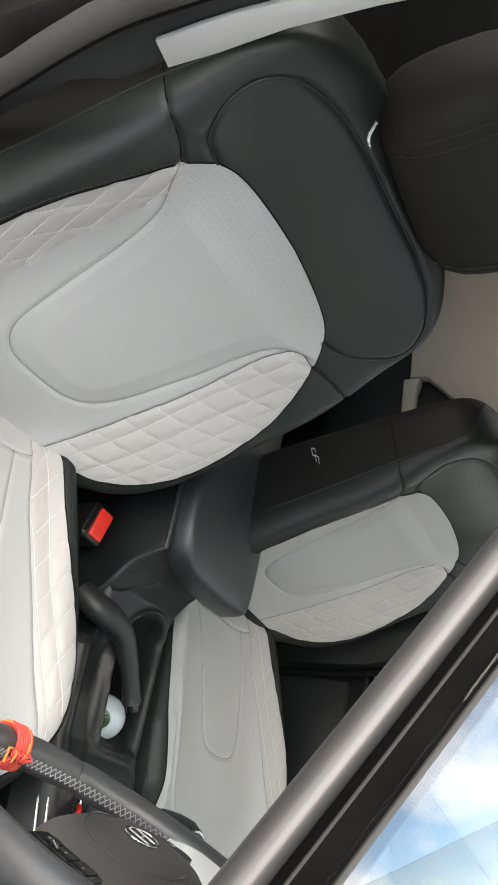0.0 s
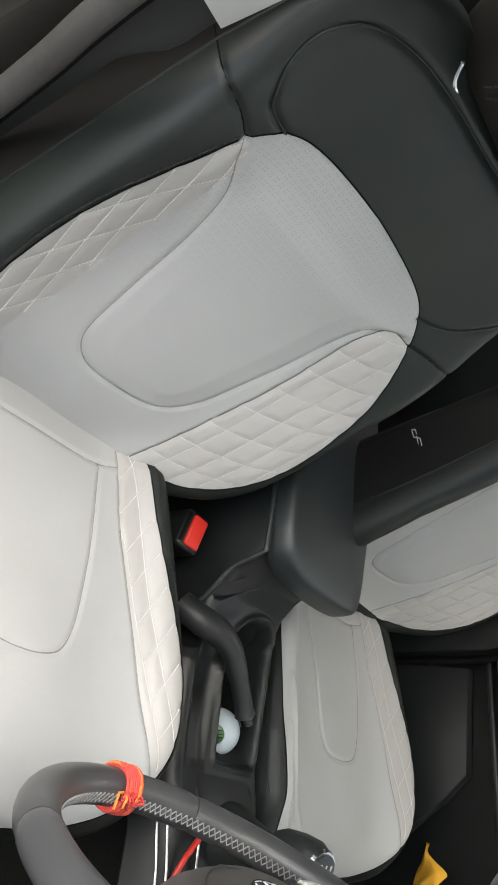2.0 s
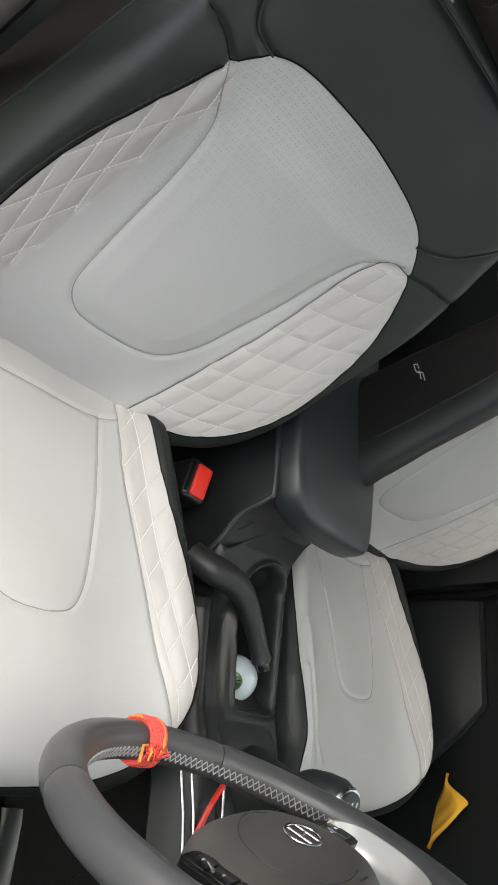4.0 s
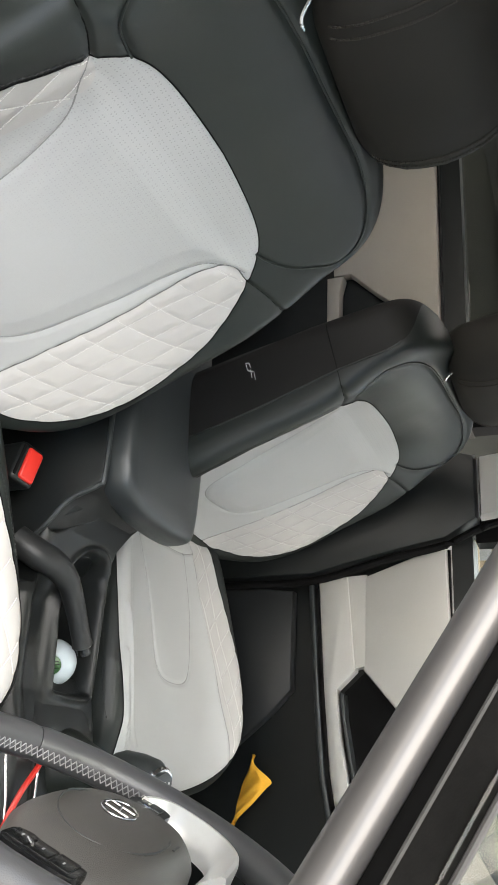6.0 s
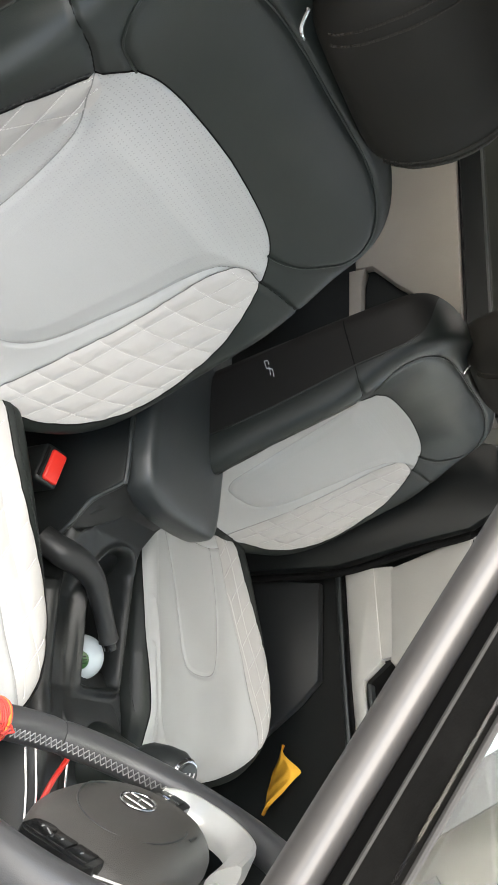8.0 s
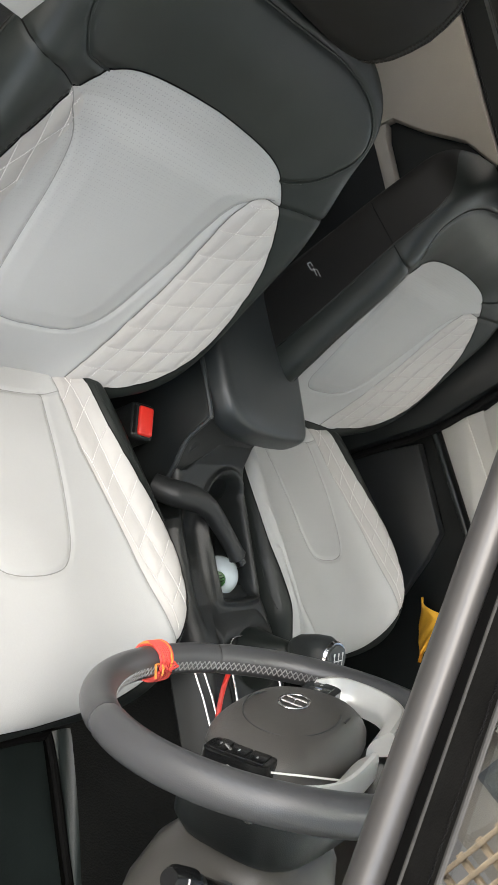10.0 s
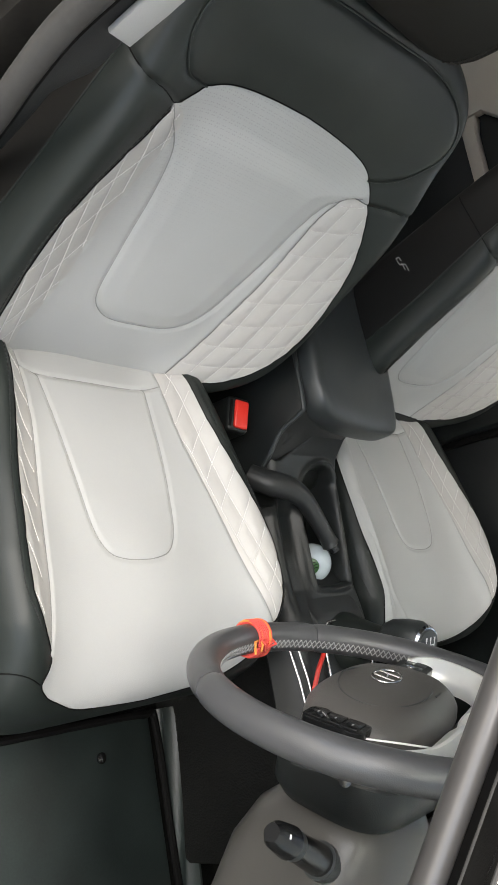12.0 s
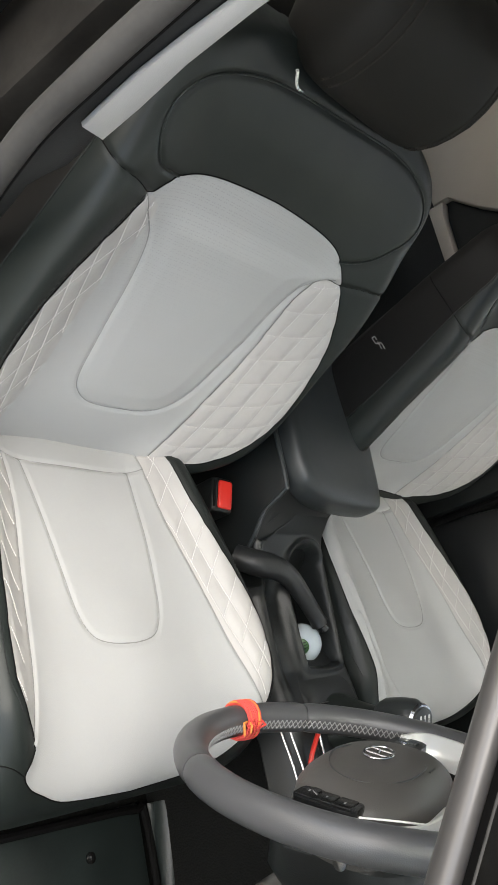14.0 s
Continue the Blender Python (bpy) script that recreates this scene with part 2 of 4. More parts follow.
def sheet(us, vs, sdf, place):
    """The grid us x vs, cut off where sdf is negative, laid into space by place."""
    nu, nv = len(us), len(vs)
    P = np.stack(np.meshgrid(us, vs, indexing="ij"), -1).reshape(-1, 2)
    s = sdf(P) if sdf else np.ones(len(P))
    s = np.where(np.abs(s) < 1e-6, 1e-6, s)
    i, j = (g.ravel() for g in np.meshgrid(np.arange(nu - 1), np.arange(nv - 1), indexing="ij"))
    cells = np.stack([i * nv + j, (i + 1) * nv + j, (i + 1) * nv + j + 1, i * nv + j + 1], 1)
    live = (s[cells] > 0).sum(1)
    full = cells[live == 4]
    keep = {int(k): n for n, k in enumerate(np.unique(full))}
    points = [P[k] for k in keep]
    faces = [[keep[int(k)] for k in c] for c in full]

    def vert(key, p):
        if key not in keep:
            keep[key] = len(points)
            points.append(p)
        return keep[key]

    for c in cells[(live > 0) & (live < 4)]:
        f = []
        for k in range(4):
            a, b = int(c[k]), int(c[(k + 1) % 4])
            if s[a] > 0:
                f.append(vert(a, P[a]))
            if (s[a] > 0) != (s[b] > 0):
                lo, hi = min(a, b), max(a, b)
                t = s[lo] / (s[lo] - s[hi])
                f.append(vert((lo, hi), P[lo] + t * (P[hi] - P[lo])))
        if len(set(f)) > 2:
            faces.append(f)
    me = bpy.data.meshes.new("tmp")
    me.from_pydata([tuple(p) for p in place(np.array(points))], [], faces)
    bm = bmesh.new()
    bm.from_mesh(me)
    bpy.data.meshes.remove(me)
    return bm


def stitches(line, place, pitch=0.006, length=0.0042, width=0.0009, lift=0.0008):
    """Short raised threads along a line of a panel."""
    L = np.asarray(line)
    seg = np.r_[0, np.cumsum(np.hypot(*np.diff(L, axis=0).T))]
    bm = bmesh.new()
    s = np.arange(pitch / 2, seg[-1], pitch)
    if len(s) == 0:
        return bm
    A = np.stack([np.interp(s - length / 2, seg, L[:, k]) for k in (0, 1)], 1)
    B = np.stack([np.interp(s + length / 2, seg, L[:, k]) for k in (0, 1)], 1)
    e = 0.002
    a3, b3 = place(A), place(B)
    ax, ay = place(A + [e, 0]) - a3, place(A + [0, e]) - a3
    for p, q, u, v in zip(a3, b3, ax, ay):
        p, q = Vector(p), Vector(q)
        n = Vector(u).cross(Vector(v))
        if n.length < 1e-12 or (q - p).length < 1e-6:
            continue
        n.normalize()
        w = n.cross(q - p).normalized() * width
        ring0 = [bm.verts.new(x) for x in (p + w - n * 0.0005, p + n * lift, p - w - n * 0.0005)]
        ring1 = [bm.verts.new(x) for x in (q + w - n * 0.0005, q + n * lift, q - w - n * 0.0005)]
        for k in range(2):
            bm.faces.new((ring0[k], ring0[k + 1], ring1[k + 1], ring1[k]))
        bm.faces.new(ring0)
        bm.faces.new(ring1[::-1])
    return bm


def mirrored(line):
    return np.asarray(line) * [-1, 1]


# ---------------------------------------------------------------- front seats
from mathutils.bvhtree import BVHTree


def arc_table(points, n=16):
    p = smooth_line(points, n)
    s = np.r_[0, np.cumsum(np.hypot(*np.diff(p, axis=0).T))]
    return s, p[:, 0], p[:, 1]


BACK_PROFILE = arc_table([(0, 0), (.06, 0), (.115, .004), (.16, .018), (.20, .037), (.218, .041), (.231, .032), (.2385, .008), (.242, -.03), (.240, -.068), (.220, -.088), (.15, -.098), (0, -.10)])
BACK_WIDTH = ((-.06, -.03, .03, .08, .15, .25, .35, .42, .47, .50, .522, .538, .546, .55), (.12, .165, .224, .255, .268, .266, .258, .250, .240, .224, .196, .153, .104, .033))
BACK_WIDTH = tuple(smooth_line(np.array(BACK_WIDTH).T, 6).T)
BOLSTER = tuple(smooth_line([(-.05, .5), (.02, 1.0), (.1, 1.3), (.3, 1.2), (.38, .85), (.46, .3), (.6, .2)], 8).T)
RECLINE = radians(18)


def grooves(P, lines, depth, width):
    d = np.zeros(len(P))
    for line in lines:
        lo, hi = np.min(line, 0) - 4 * width, np.max(line, 0) + 4 * width
        near = ((P > lo) & (P < hi)).all(1)
        if near.any():
            d[near] = np.maximum(d[near], np.exp(-(line_distance(P[near], line) / width) ** 2))
    return d * depth


def half(points, n=5):
    return smooth_line(points, n)


# lines of the backrest: across, up
B_LIGHT = [(0, .408), (.044, .406), (.09, .402), (.124, .395), (.147, .382), (.168, .361), (.190, .328), (.208, .292), (.221, .248), (.228, .198), (.226, .15), (.214, .102), (.192, .058), (.162, .028), (.13, .008), (0, -.01)]
B_LIGHT_OUT = B_LIGHT[:4] + [(.145, .384), (.167, .361), (.181, .330), (.197, .293), (.211, .252), (.218, .200), (.216, .15), (.207, .102), (.190, .058)] + B_LIGHT[13:]
B_CRESCENT = [(.166, .361), (.150, .358), (.138, .346), (.131, .322), (.133, .283), (.136, .24), (.135, .19), (.131, .144), (.130, .083), (.130, .05), (.127, .008)]
B_INSERT_R = [(.166, .361), (.147, .343), (.122, .321), (.107, .295), (.0935, .25), (.083, .185), (.072, .130), (.057, .103), (.030, .086), (0, .083)]
B_INSERT_L = [(-.157, .364), (-.131, .342), (-.122, .324), (-.118, .29), (-.117, .24), (-.109, .185), (-.100, .135), (-.084, .103), (-.055, .087), (0, .083)]
B_ARCH = [(.140, .386), (.157, .388), (.181, .394), (.200, .412), (.208, .436), (.204, .458), (.19, .477), (.165, .490), (.12, .502), (.06, .509), (0, .512), (-.052, .515), (-.10, .517), (-.15, .512), (-.19, .498), (-.213, .475), (-.215, .453), (-.200, .431), (-.182, .410), (-.160, .393), (-.142, .384)]
B_ARM = [(.166, .361), (.20, .374), (.238, .381), (.262, .384), (.30, .387), (.345, .390)]
B_SIDE = [(.258, .48), (.264, .42), (.268, .36), (.270, .25), (.272, .1), (.266, -.03)]

# lines of the cushion: across, along from the bight to the front
C_WIDTH = ((-.06, 0, .1, .2, .28, .36, .42, .46, .50, .56), (.176, .186, .204, .224, .236, .235, .226, .214, .205, .195))
C_PROFILE = arc_table([(0, 0), (.08, 0), (.13, .004), (.17, .016), (.200, .036), (.220, .036), (.236, .014), (.250, -.05), (.262, -.12), (.250, -.15), (.15, -.16), (0, -.16)])
C_ALONG = arc_table([(-.06, -.02), (0, -.005), (.06, .015), (.15, .035), (.25, .052), (.34, .06), (.39, .052), (.425, .03), (.44, -.01), (.435, -.06), (.42, -.10)])
C_LIGHT = [(0, -.06), (.138, -.06), (.143, 0), (.153, .082), (.171, .151), (.190, .217), (.203, .269), (.205, .317), (.200, .352), (.193, .385), (.168, .413), (.135, .430), (.09, .447), (0, .456)]
C_STRIP = [(.110, -.06), (.111, .0), (.114, .072), (.119, .123), (.132, .185), (.146, .248), (.161, .311), (.178, .363), (.192, .391)]
C_INSERT = [(.086, .052), (.081, .1), (.075, .165), (.069, .215), (.064, .245), (.055, .267), (.042, .280), (.02, .286), (0, .287)]
C_PLEAT = [(0, .055), (.08, .054), (.112, .047)]


def back_place(P, lift=0.0, relief=True):
    a, b = P[:, 0], P[:, 1]
    ss, xs, cs = BACK_PROFILE
    k = np.interp(b, *BACK_WIDTH) / 0.258
    s = np.abs(a) / np.maximum(k, 0.05)
    x = k * np.interp(s, ss, xs) * np.sign(a)
    c = np.interp(s, ss, cs)
    bol = np.interp(b, *BOLSTER)
    c = np.where(c > 0, c * bol, c)
    back = np.clip((b - .45) / .10, 0, 1)
    c = c - 0.055 * (1 - np.sqrt(np.maximum(1 - back ** 2, 0)))
    c = np.where(c < -.05, -.05 + (c + .05) * (1 - .75 * back ** 3), c)
    c = c + 0.012 * np.exp(-((b - .12) / .1) ** 2) * (s < .26) - 0.03 * np.clip((.0 - b) / .06, 0, 1) ** 2
    if relief:
        g = grooves(P, BACK_LINES, 0.0032, 0.0026) + grooves(P, BACK_SOFT, 0.0026, 0.0030) + grooves(P, BACK_SIDE, 0.0014, 0.003)
        g = g + grooves(P, BACK_STITCH, 0.0018, 0.0042)
        g = g - 0.004 * np.clip(region(P, INSERT_AREA) / .03, 0, 1) - .003 * np.clip(region(P, QUILT_R) / .03, 0, 1) - .003 * np.clip(region(P, QUILT_L) / .03, 0, 1)
        c = c - g * (s < .34) + lift
    y = c * math.cos(RECLINE) - b * math.sin(RECLINE) + .012
    z = b * math.cos(RECLINE) + c * math.sin(RECLINE)
    return np.stack([x, y, z + .32], 1)


def cushion_place(P, lift=0.0):
    a, t = P[:, 0], P[:, 1]
    ss, xs, hs = C_PROFILE
    ts, ys, zs = C_ALONG
    k = np.interp(t, *C_WIDTH) / 0.26
    s = np.abs(a) / k
    x = k * np.interp(s, ss, xs) * np.sign(a)
    h = np.interp(s, ss, hs)
    front = np.clip((t - .34) / .15, 0, 1)
    front = front * front * (3 - 2 * front)
    if LOOSE[-1]:
        h = np.where((h > 0) & (a > 0), h * .55, h)
    h = np.where(h > 0, h * (1 - front) * np.clip((t + .06) / .1, .2, 1), h * (1 - .45 * front))
    y0, z0 = np.interp(t + .06, ts, ys), np.interp(t + .06, ts, zs)
    edge = np.clip((np.abs(x) - .13) / .13, 0, 1) ** 2
    loose = LOOSE[-1]
    reach = np.clip((t - .25) / .15, 0, 1)
    y0 = y0 - edge * (.028 if loose else .055) * reach + (.016 * reach if loose else 0)
    g = grooves(P, CUSHION_LINES[1:] if loose else CUSHION_LINES, 0.0032, 0.0026) + grooves(P, CUSHION_SOFT, 0.0022, 0.0028)
    g = g + grooves(P, STRIP_STITCH_L if loose else STRIP_STITCH_L + STRIP_STITCH_R, 0.0016, 0.004)
    if loose:
        g = g - grooves(P, FOLDS, 0.0045, 0.0045)
    wave = 0.0015 * np.sin(P[:, 0] * 38 + P[:, 1] * 9) * np.sin(P[:, 1] * 23 + 1.0)
    z = z0 + h - g * (s < .36) + lift + wave
    if loose:
        y0, z = y0 + .012, z - .020
    return np.stack([x, y0, z + .325], 1)


LOOSE = [False]


def both(line):
    return [half(line), mirrored(half(line))]


def cross_bolster(a):
    """The rise of a quilting seam over the inner bolster of the backrest."""
    return .55 * (a - .135) + 2.7 * (a - .135) ** 2


def clipped(lines, area, margin=.002):
    """The stretches of lines that lie inside an area."""
    out = []
    for line in lines:
        L = np.asarray(line)
        n = max(2, int(np.hypot(*np.diff(L, axis=0).T).sum() / .002))
        t, u = np.linspace(0, 1, n), np.linspace(0, 1, len(L))
        L = np.stack([np.interp(t, u, L[:, k]) for k in (0, 1)], 1)
        ok = region(L, area) > margin
        cuts = np.flatnonzero(np.diff(np.r_[0, ok.astype(int), 0]))
        out += [L[i:j] for i, j in zip(cuts[::2], cuts[1::2]) if j - i > 4]
    return out


INSERT = [half(B_INSERT_R), half(B_INSERT_L)]
ARCH = half(B_ARCH)
BACK_LINES = both(B_ARM) + both(B_CRESCENT)[1:]
BACK_SIDE = both(B_SIDE)
BACK_SOFT = INSERT + [ARCH]
INSERT_AREA = np.r_[INSERT[0], INSERT[1][::-1]]
QUILT_R = np.r_[half(B_CRESCENT)[::-1], half(B_LIGHT_OUT[5:15])]
QUILT_L = mirrored(np.r_[half(B_CRESCENT)[::-1], half(B_LIGHT[5:15])])
C_LIGHT_OUT = C_LIGHT[:3] + [(.158, .082), (.174, .151), (.186, .2), (.192, .25), (.195, .29), (.194, .33), (.182, .360), (.163, .381), (.166, .396), (.175, .412), (.160, .4215)] + C_LIGHT[-3:]
C_STRIP_OUT = [(.110, -.06), (.111, .0), (.114, .072), (.119, .123), (.130, .185), (.141, .248), (.150, .311), (.159, .36), (.163, .381)]
CUSHION_LINES = [half(C_STRIP_OUT), mirrored(half(C_STRIP))] + both(C_PLEAT)
CUSHION_SOFT = both(C_INSERT)
STRIP_R = np.r_[half(C_STRIP_OUT), half(C_LIGHT_OUT[1:11])[::-1]]
STRIP_L = mirrored(np.r_[half(C_STRIP), half(C_LIGHT[1:10])[::-1]])
# quilting seams: inner bolster, outer bolster, cushion strips
wide = np.linspace(.12, .24, 16)
seams_l = [np.stack([-wide, .007 + .0415 * k + cross_bolster(wide)], 1) for k in range(-1, 9)] + [np.array([(-a, .0), (-a, .2), (-a, .37)]) for a in (.149, .174, .196, .219)]
seams_r = [np.array([(.165 + .4 * (b - .25) + .028 * k, b) for b in (0, .2, .4)]) for k in range(-4, 6)] + [np.array([(a, .30 - 1.25 * (a - .155) + .066 * k) for a in (.11, .18, .25)]) for k in range(-5, 4)]
STITCH_L, STITCH_R = clipped(seams_l, QUILT_L), clipped(seams_r, QUILT_R)
BACK_STITCH = STITCH_L + STITCH_R
seams = [half([(.122, .0), (.130, .043), (.143, .118), (.159, .201), (.181, .283), (.199, .346)]), half([(.113, .07), (.116, .11), (.127, .145), (.146, .226), (.169, .306), (.190, .376)])]
for k in range(-1, 8):
    t = .064 + .0392 * k
    a = np.interp(t + .045, (0, .110, .145, .226, .306, .376), (.100, .115, .127, .146, .169, .190))
    seams.append(np.array([(a, t + .045), (a + .045, t - .03)]))
STRIP_STITCH_R = clipped(seams[2:], STRIP_R, .0015)
STRIP_STITCH_L = clipped([mirrored(line) for line in seams], STRIP_L, .0015)
LIGHT_BACK = np.r_[half(B_LIGHT_OUT), mirrored(half(B_LIGHT)[::-1])]
LIGHT_CUSHION = np.r_[half(C_LIGHT_OUT), mirrored(half(C_LIGHT)[::-1])]
# the looser cover of the passenger's cushion, pulled over its inner side and creased
C_LOOSE = [(0, -.06), (.18, -.06), (.186, 0), (.203, .1), (.215, .18), (.218, .25), (.211, .306), (.207, .35), (.206, .385), (.190, .418), (.135, .438), (.09, .449), (0, .456)]
LIGHT_LOOSE = np.r_[half(C_LOOSE), mirrored(half(C_LIGHT)[::-1])]
FOLDS = [half(f) for f in ([(.196, .20), (.187, .28), (.165, .34), (.115, .385), (.08, .42)], [(.203, .268), (.195, .35), (.155, .388), (.10, .425)], [(.203, .30), (.198, .36), (.180, .40), (.16, .425)])]


def spaced(lo, hi, fine_lo, fine_hi, fine, coarse):
    """Grid lines, close together between fine_lo and fine_hi."""
    a = np.arange(lo, fine_lo, coarse)
    b = np.arange(fine_lo, fine_hi, fine)
    return np.r_[a, b, np.arange(fine_hi, hi, coarse), hi]


def headrest(parent):
    """Padded headrest on two steel posts, with a double-stitched top seam."""
    bm = bmesh.new()
    rings = []
    for h, w, d, off in ((.0, .15, .05, 0), (.006, .19, .08, 0), (.020, .222, .105, .002), (.052, .242, .122, .006), (.092, .246, .122, .008), (.124, .236, .112, .004), (.146, .214, .09, -.002), (.158, .17, .055, -.008), (.163, .11, .02, -.012)):
        ring = []
        for k in range(40):
            a = 2 * math.pi * k / 40
            ca, sa = math.cos(a), math.sin(a)
            ring.append((w / 2 * math.copysign(abs(ca) ** .55, ca), off + d / 2 * math.copysign(abs(sa) ** .7, sa), h))
        rings.append(ring)
    m = Matrix.Translation((-.006, -.182, .32 + .490)) @ pose(0, 0, 0, 12, 0, 0)
    bm = loft(rings)
    bmesh.ops.subdivide_edges(bm, edges=bm.edges[:], cuts=1, smooth=0.6, use_grid_fill=True)
    bmesh.ops.transform(bm, matrix=m, verts=bm.verts)
    skin = BVHTree.FromBMesh(bm)
    head = part("headrest", bm, BROWN, parent, "dark brown-grey padded headrest")
    seam = bmesh.new()
    for sx in (-1, 1):
        for off in (.080, .091):
            pts = []
            for k in range(61):
                ang = radians(-62 + 180 * k / 60)
                aim = Vector((sx * off * (1 - .10 * abs(math.sin(ang)) ** 3), .0, .083))
                out = Vector((0, math.cos(ang), math.sin(ang)))
                hit = skin.ray_cast(m @ (aim + out * .4), m.to_3x3() @ -out)[0]
                if hit is not None:
                    pts.append(hit + (m.to_3x3() @ out) * .0006)
            for p, q in zip(pts[:-1], pts[1:]):
                tube([p.lerp(q, .1), p.lerp(q, .85)], .0012, 5, True, seam)
    tagged(part("stitching", seam, HEAD_THREAD, head), kind="stuff")
    part("catch", tube(smooth_line([(.112, -.142, .824), (.102, -.140, .815), (.094, -.139, .812), (.086, -.142, .811)], 4), .0019, 8), CHROME, head, "chrome wire catch")
    for sx in (-.09, .09):
        part("post", tube([(sx, -.172, .76), (sx, -.185, .83)], .006, 12), CHROME, head, "steel post")
        part("guide", disc_stack(((.017, 0), (.018, .004), (.014, .010), (.009, .012)), 20, pose(sx, -.185, .80, 10)), PLASTIC, head, "black plastic guide")
    return head


def spread(p):
    """The points of a line without repeats."""
    return [tuple(q) for q, on in zip(p, np.r_[True, np.linalg.norm(np.diff(p, axis=0), axis=1) > 1e-5]) if on]


def seam_lines(parent, lines, place, mat):
    for line in lines:
        part("seam", tube(spread(place(np.asarray(line))), .00085, 5), mat, parent)


def side_seam(b):
    """How far from the middle line the seam between front and side of the backrest runs."""
    return np.interp(b, [p[1] for p in B_SIDE[::-1]], [p[0] for p in B_SIDE[::-1]])


def front_seat(label, at, loose):
    seat = thing("front_seat", label, "car seat", at, "front seats")
    LOOSE.append(loose)
    light = LIGHT_LOOSE if loose else LIGHT_CUSHION
    us, vs = spaced(-.56, .56, -.36, .36, .0028, .015), spaced(-.06, .55, -.03, .54, .0028, .003)
    cs, ct = spaced(-.50, .50, -.26, .26, .0028, .02), spaced(-.058, .56, -.02, .45, .0028, .010)
    centre = part("backrest_centre", sheet(us, vs, lambda P: np.minimum(region(P, LIGHT_BACK), np.minimum(-region(P, QUILT_R), -region(P, QUILT_L))), back_place), perforated(), seat, "light grey perforated centre panel")
    for q, lines in ((QUILT_R, STITCH_R), (QUILT_L, STITCH_L)):
        bolster = part("backrest_bolster", sheet(us, vs, lambda P: region(P, q), back_place), QUILTED, seat, "light grey diamond-quilted side panel")
        bm = bmesh.new()
        for line in lines:
            join(bm, stitches(line[::2], back_place, .0034, .0023, .0007, .0009))
        tagged(part("stitching", bm, THREAD, bolster, "white quilting thread"), kind="stuff")
    shell = part("backrest_cover", sheet(us, vs, lambda P: np.minimum(-region(P, LIGHT_BACK), side_seam(P[:, 1]) - np.abs(P[:, 0])), back_place), DARK, seat, "black backrest cover with seams")
    # beyond the side seam the cover's colour carries the shade too
    part("backrest_side", sheet(us, vs, lambda P: np.abs(P[:, 0]) - side_seam(P[:, 1]), back_place), SIDE, seat, "black-brown matt side and back cover, darkened for shade")
    bm = bmesh.new()
    join(bm, stitches(half([(p[0] + .007, p[1]) for p in B_LIGHT_OUT[5:14]]), back_place, .007, .0048, lift=-.0012))
    tagged(part("stitching", bm, DARK_THREAD, shell), kind="stuff")
    for line in both(B_SIDE):
        part("piping", tube([tuple(p) for p in back_place(line, .0)], .0014, 6), DARK, shell)
    part("cushion_centre", sheet(cs, ct, lambda P: np.minimum(region(P, light), -region(P, STRIP_L) if loose else np.minimum(-region(P, STRIP_R), -region(P, STRIP_L))), cushion_place), LIGHT, seat, "light grey seat cushion")
    for q, lines in ((STRIP_L, STRIP_STITCH_L),) if loose else ((STRIP_R, STRIP_STITCH_R), (STRIP_L, STRIP_STITCH_L)):
        strip = part("cushion_bolster", sheet(cs, ct, lambda P: region(P, q), cushion_place), QUILTED, seat, "light grey diamond-quilted side strip")
        bm = bmesh.new()
        for line in lines:
            join(bm, stitches(line[::2], cushion_place, .0034, .0023, .0007, .0009))
        tagged(part("stitching", bm, THREAD, strip, "white quilting thread"), kind="stuff")
    side = part("cushion_cover", sheet(cs, ct, lambda P: -region(P, light), cushion_place), DARK, seat, "black cushion side cover")
    bm = bmesh.new()
    for off in (.055,) if loose else (.008, .055):
        for line in (half([(p[0] + off, p[1]) for p in C_LIGHT_OUT[2:10]]), mirrored(half([(p[0] + off, p[1]) for p in C_LIGHT[2:10]]))):
            join(bm, stitches(line, cushion_place, .006, .0040))
    tagged(part("stitching", bm, DARK_THREAD, side), kind="stuff")
    if not loose:
        seam_lines(seat, [half([(.178, .412), (.20, .408), (.24, .410), (.29, .414), (.34, .416)])], cushion_place, RUBBER)
    # thin lines laid in the grooves, coloured as the shade inside each seam
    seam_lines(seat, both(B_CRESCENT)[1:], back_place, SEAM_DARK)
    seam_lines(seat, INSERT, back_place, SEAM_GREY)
    seam_lines(seat, both(B_ARM), back_place, RUBBER)
    part("piping", tube(spread(back_place(LIGHT_BACK, .0005)), .0007, 6), RUBBER, centre, "black edge piping")
    part("piping", tube(spread(cushion_place(light, .0005)), .0007, 6), RUBBER, side, "black edge piping")
    part("arch_piping", tube([tuple(q) for q in back_place(ARCH, .0010)], .0013, 8), DARK, seat, "black piped seam")
    # cushion seams drawn the same way, grey for groove shade
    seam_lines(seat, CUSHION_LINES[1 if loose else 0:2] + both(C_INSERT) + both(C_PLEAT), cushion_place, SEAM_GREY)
    part("seat_base", box((.42, .36, .12), (0, .18, .16), .02), PLASTIC, seat, "black plastic seat base")
    for sx in (-.19, .19):
        part("seat_rail", box((.035, .42, .06), (sx, .19, .07), .004), PLASTIC, seat, "steel seat rail")
    headrest(seat)
    return seat


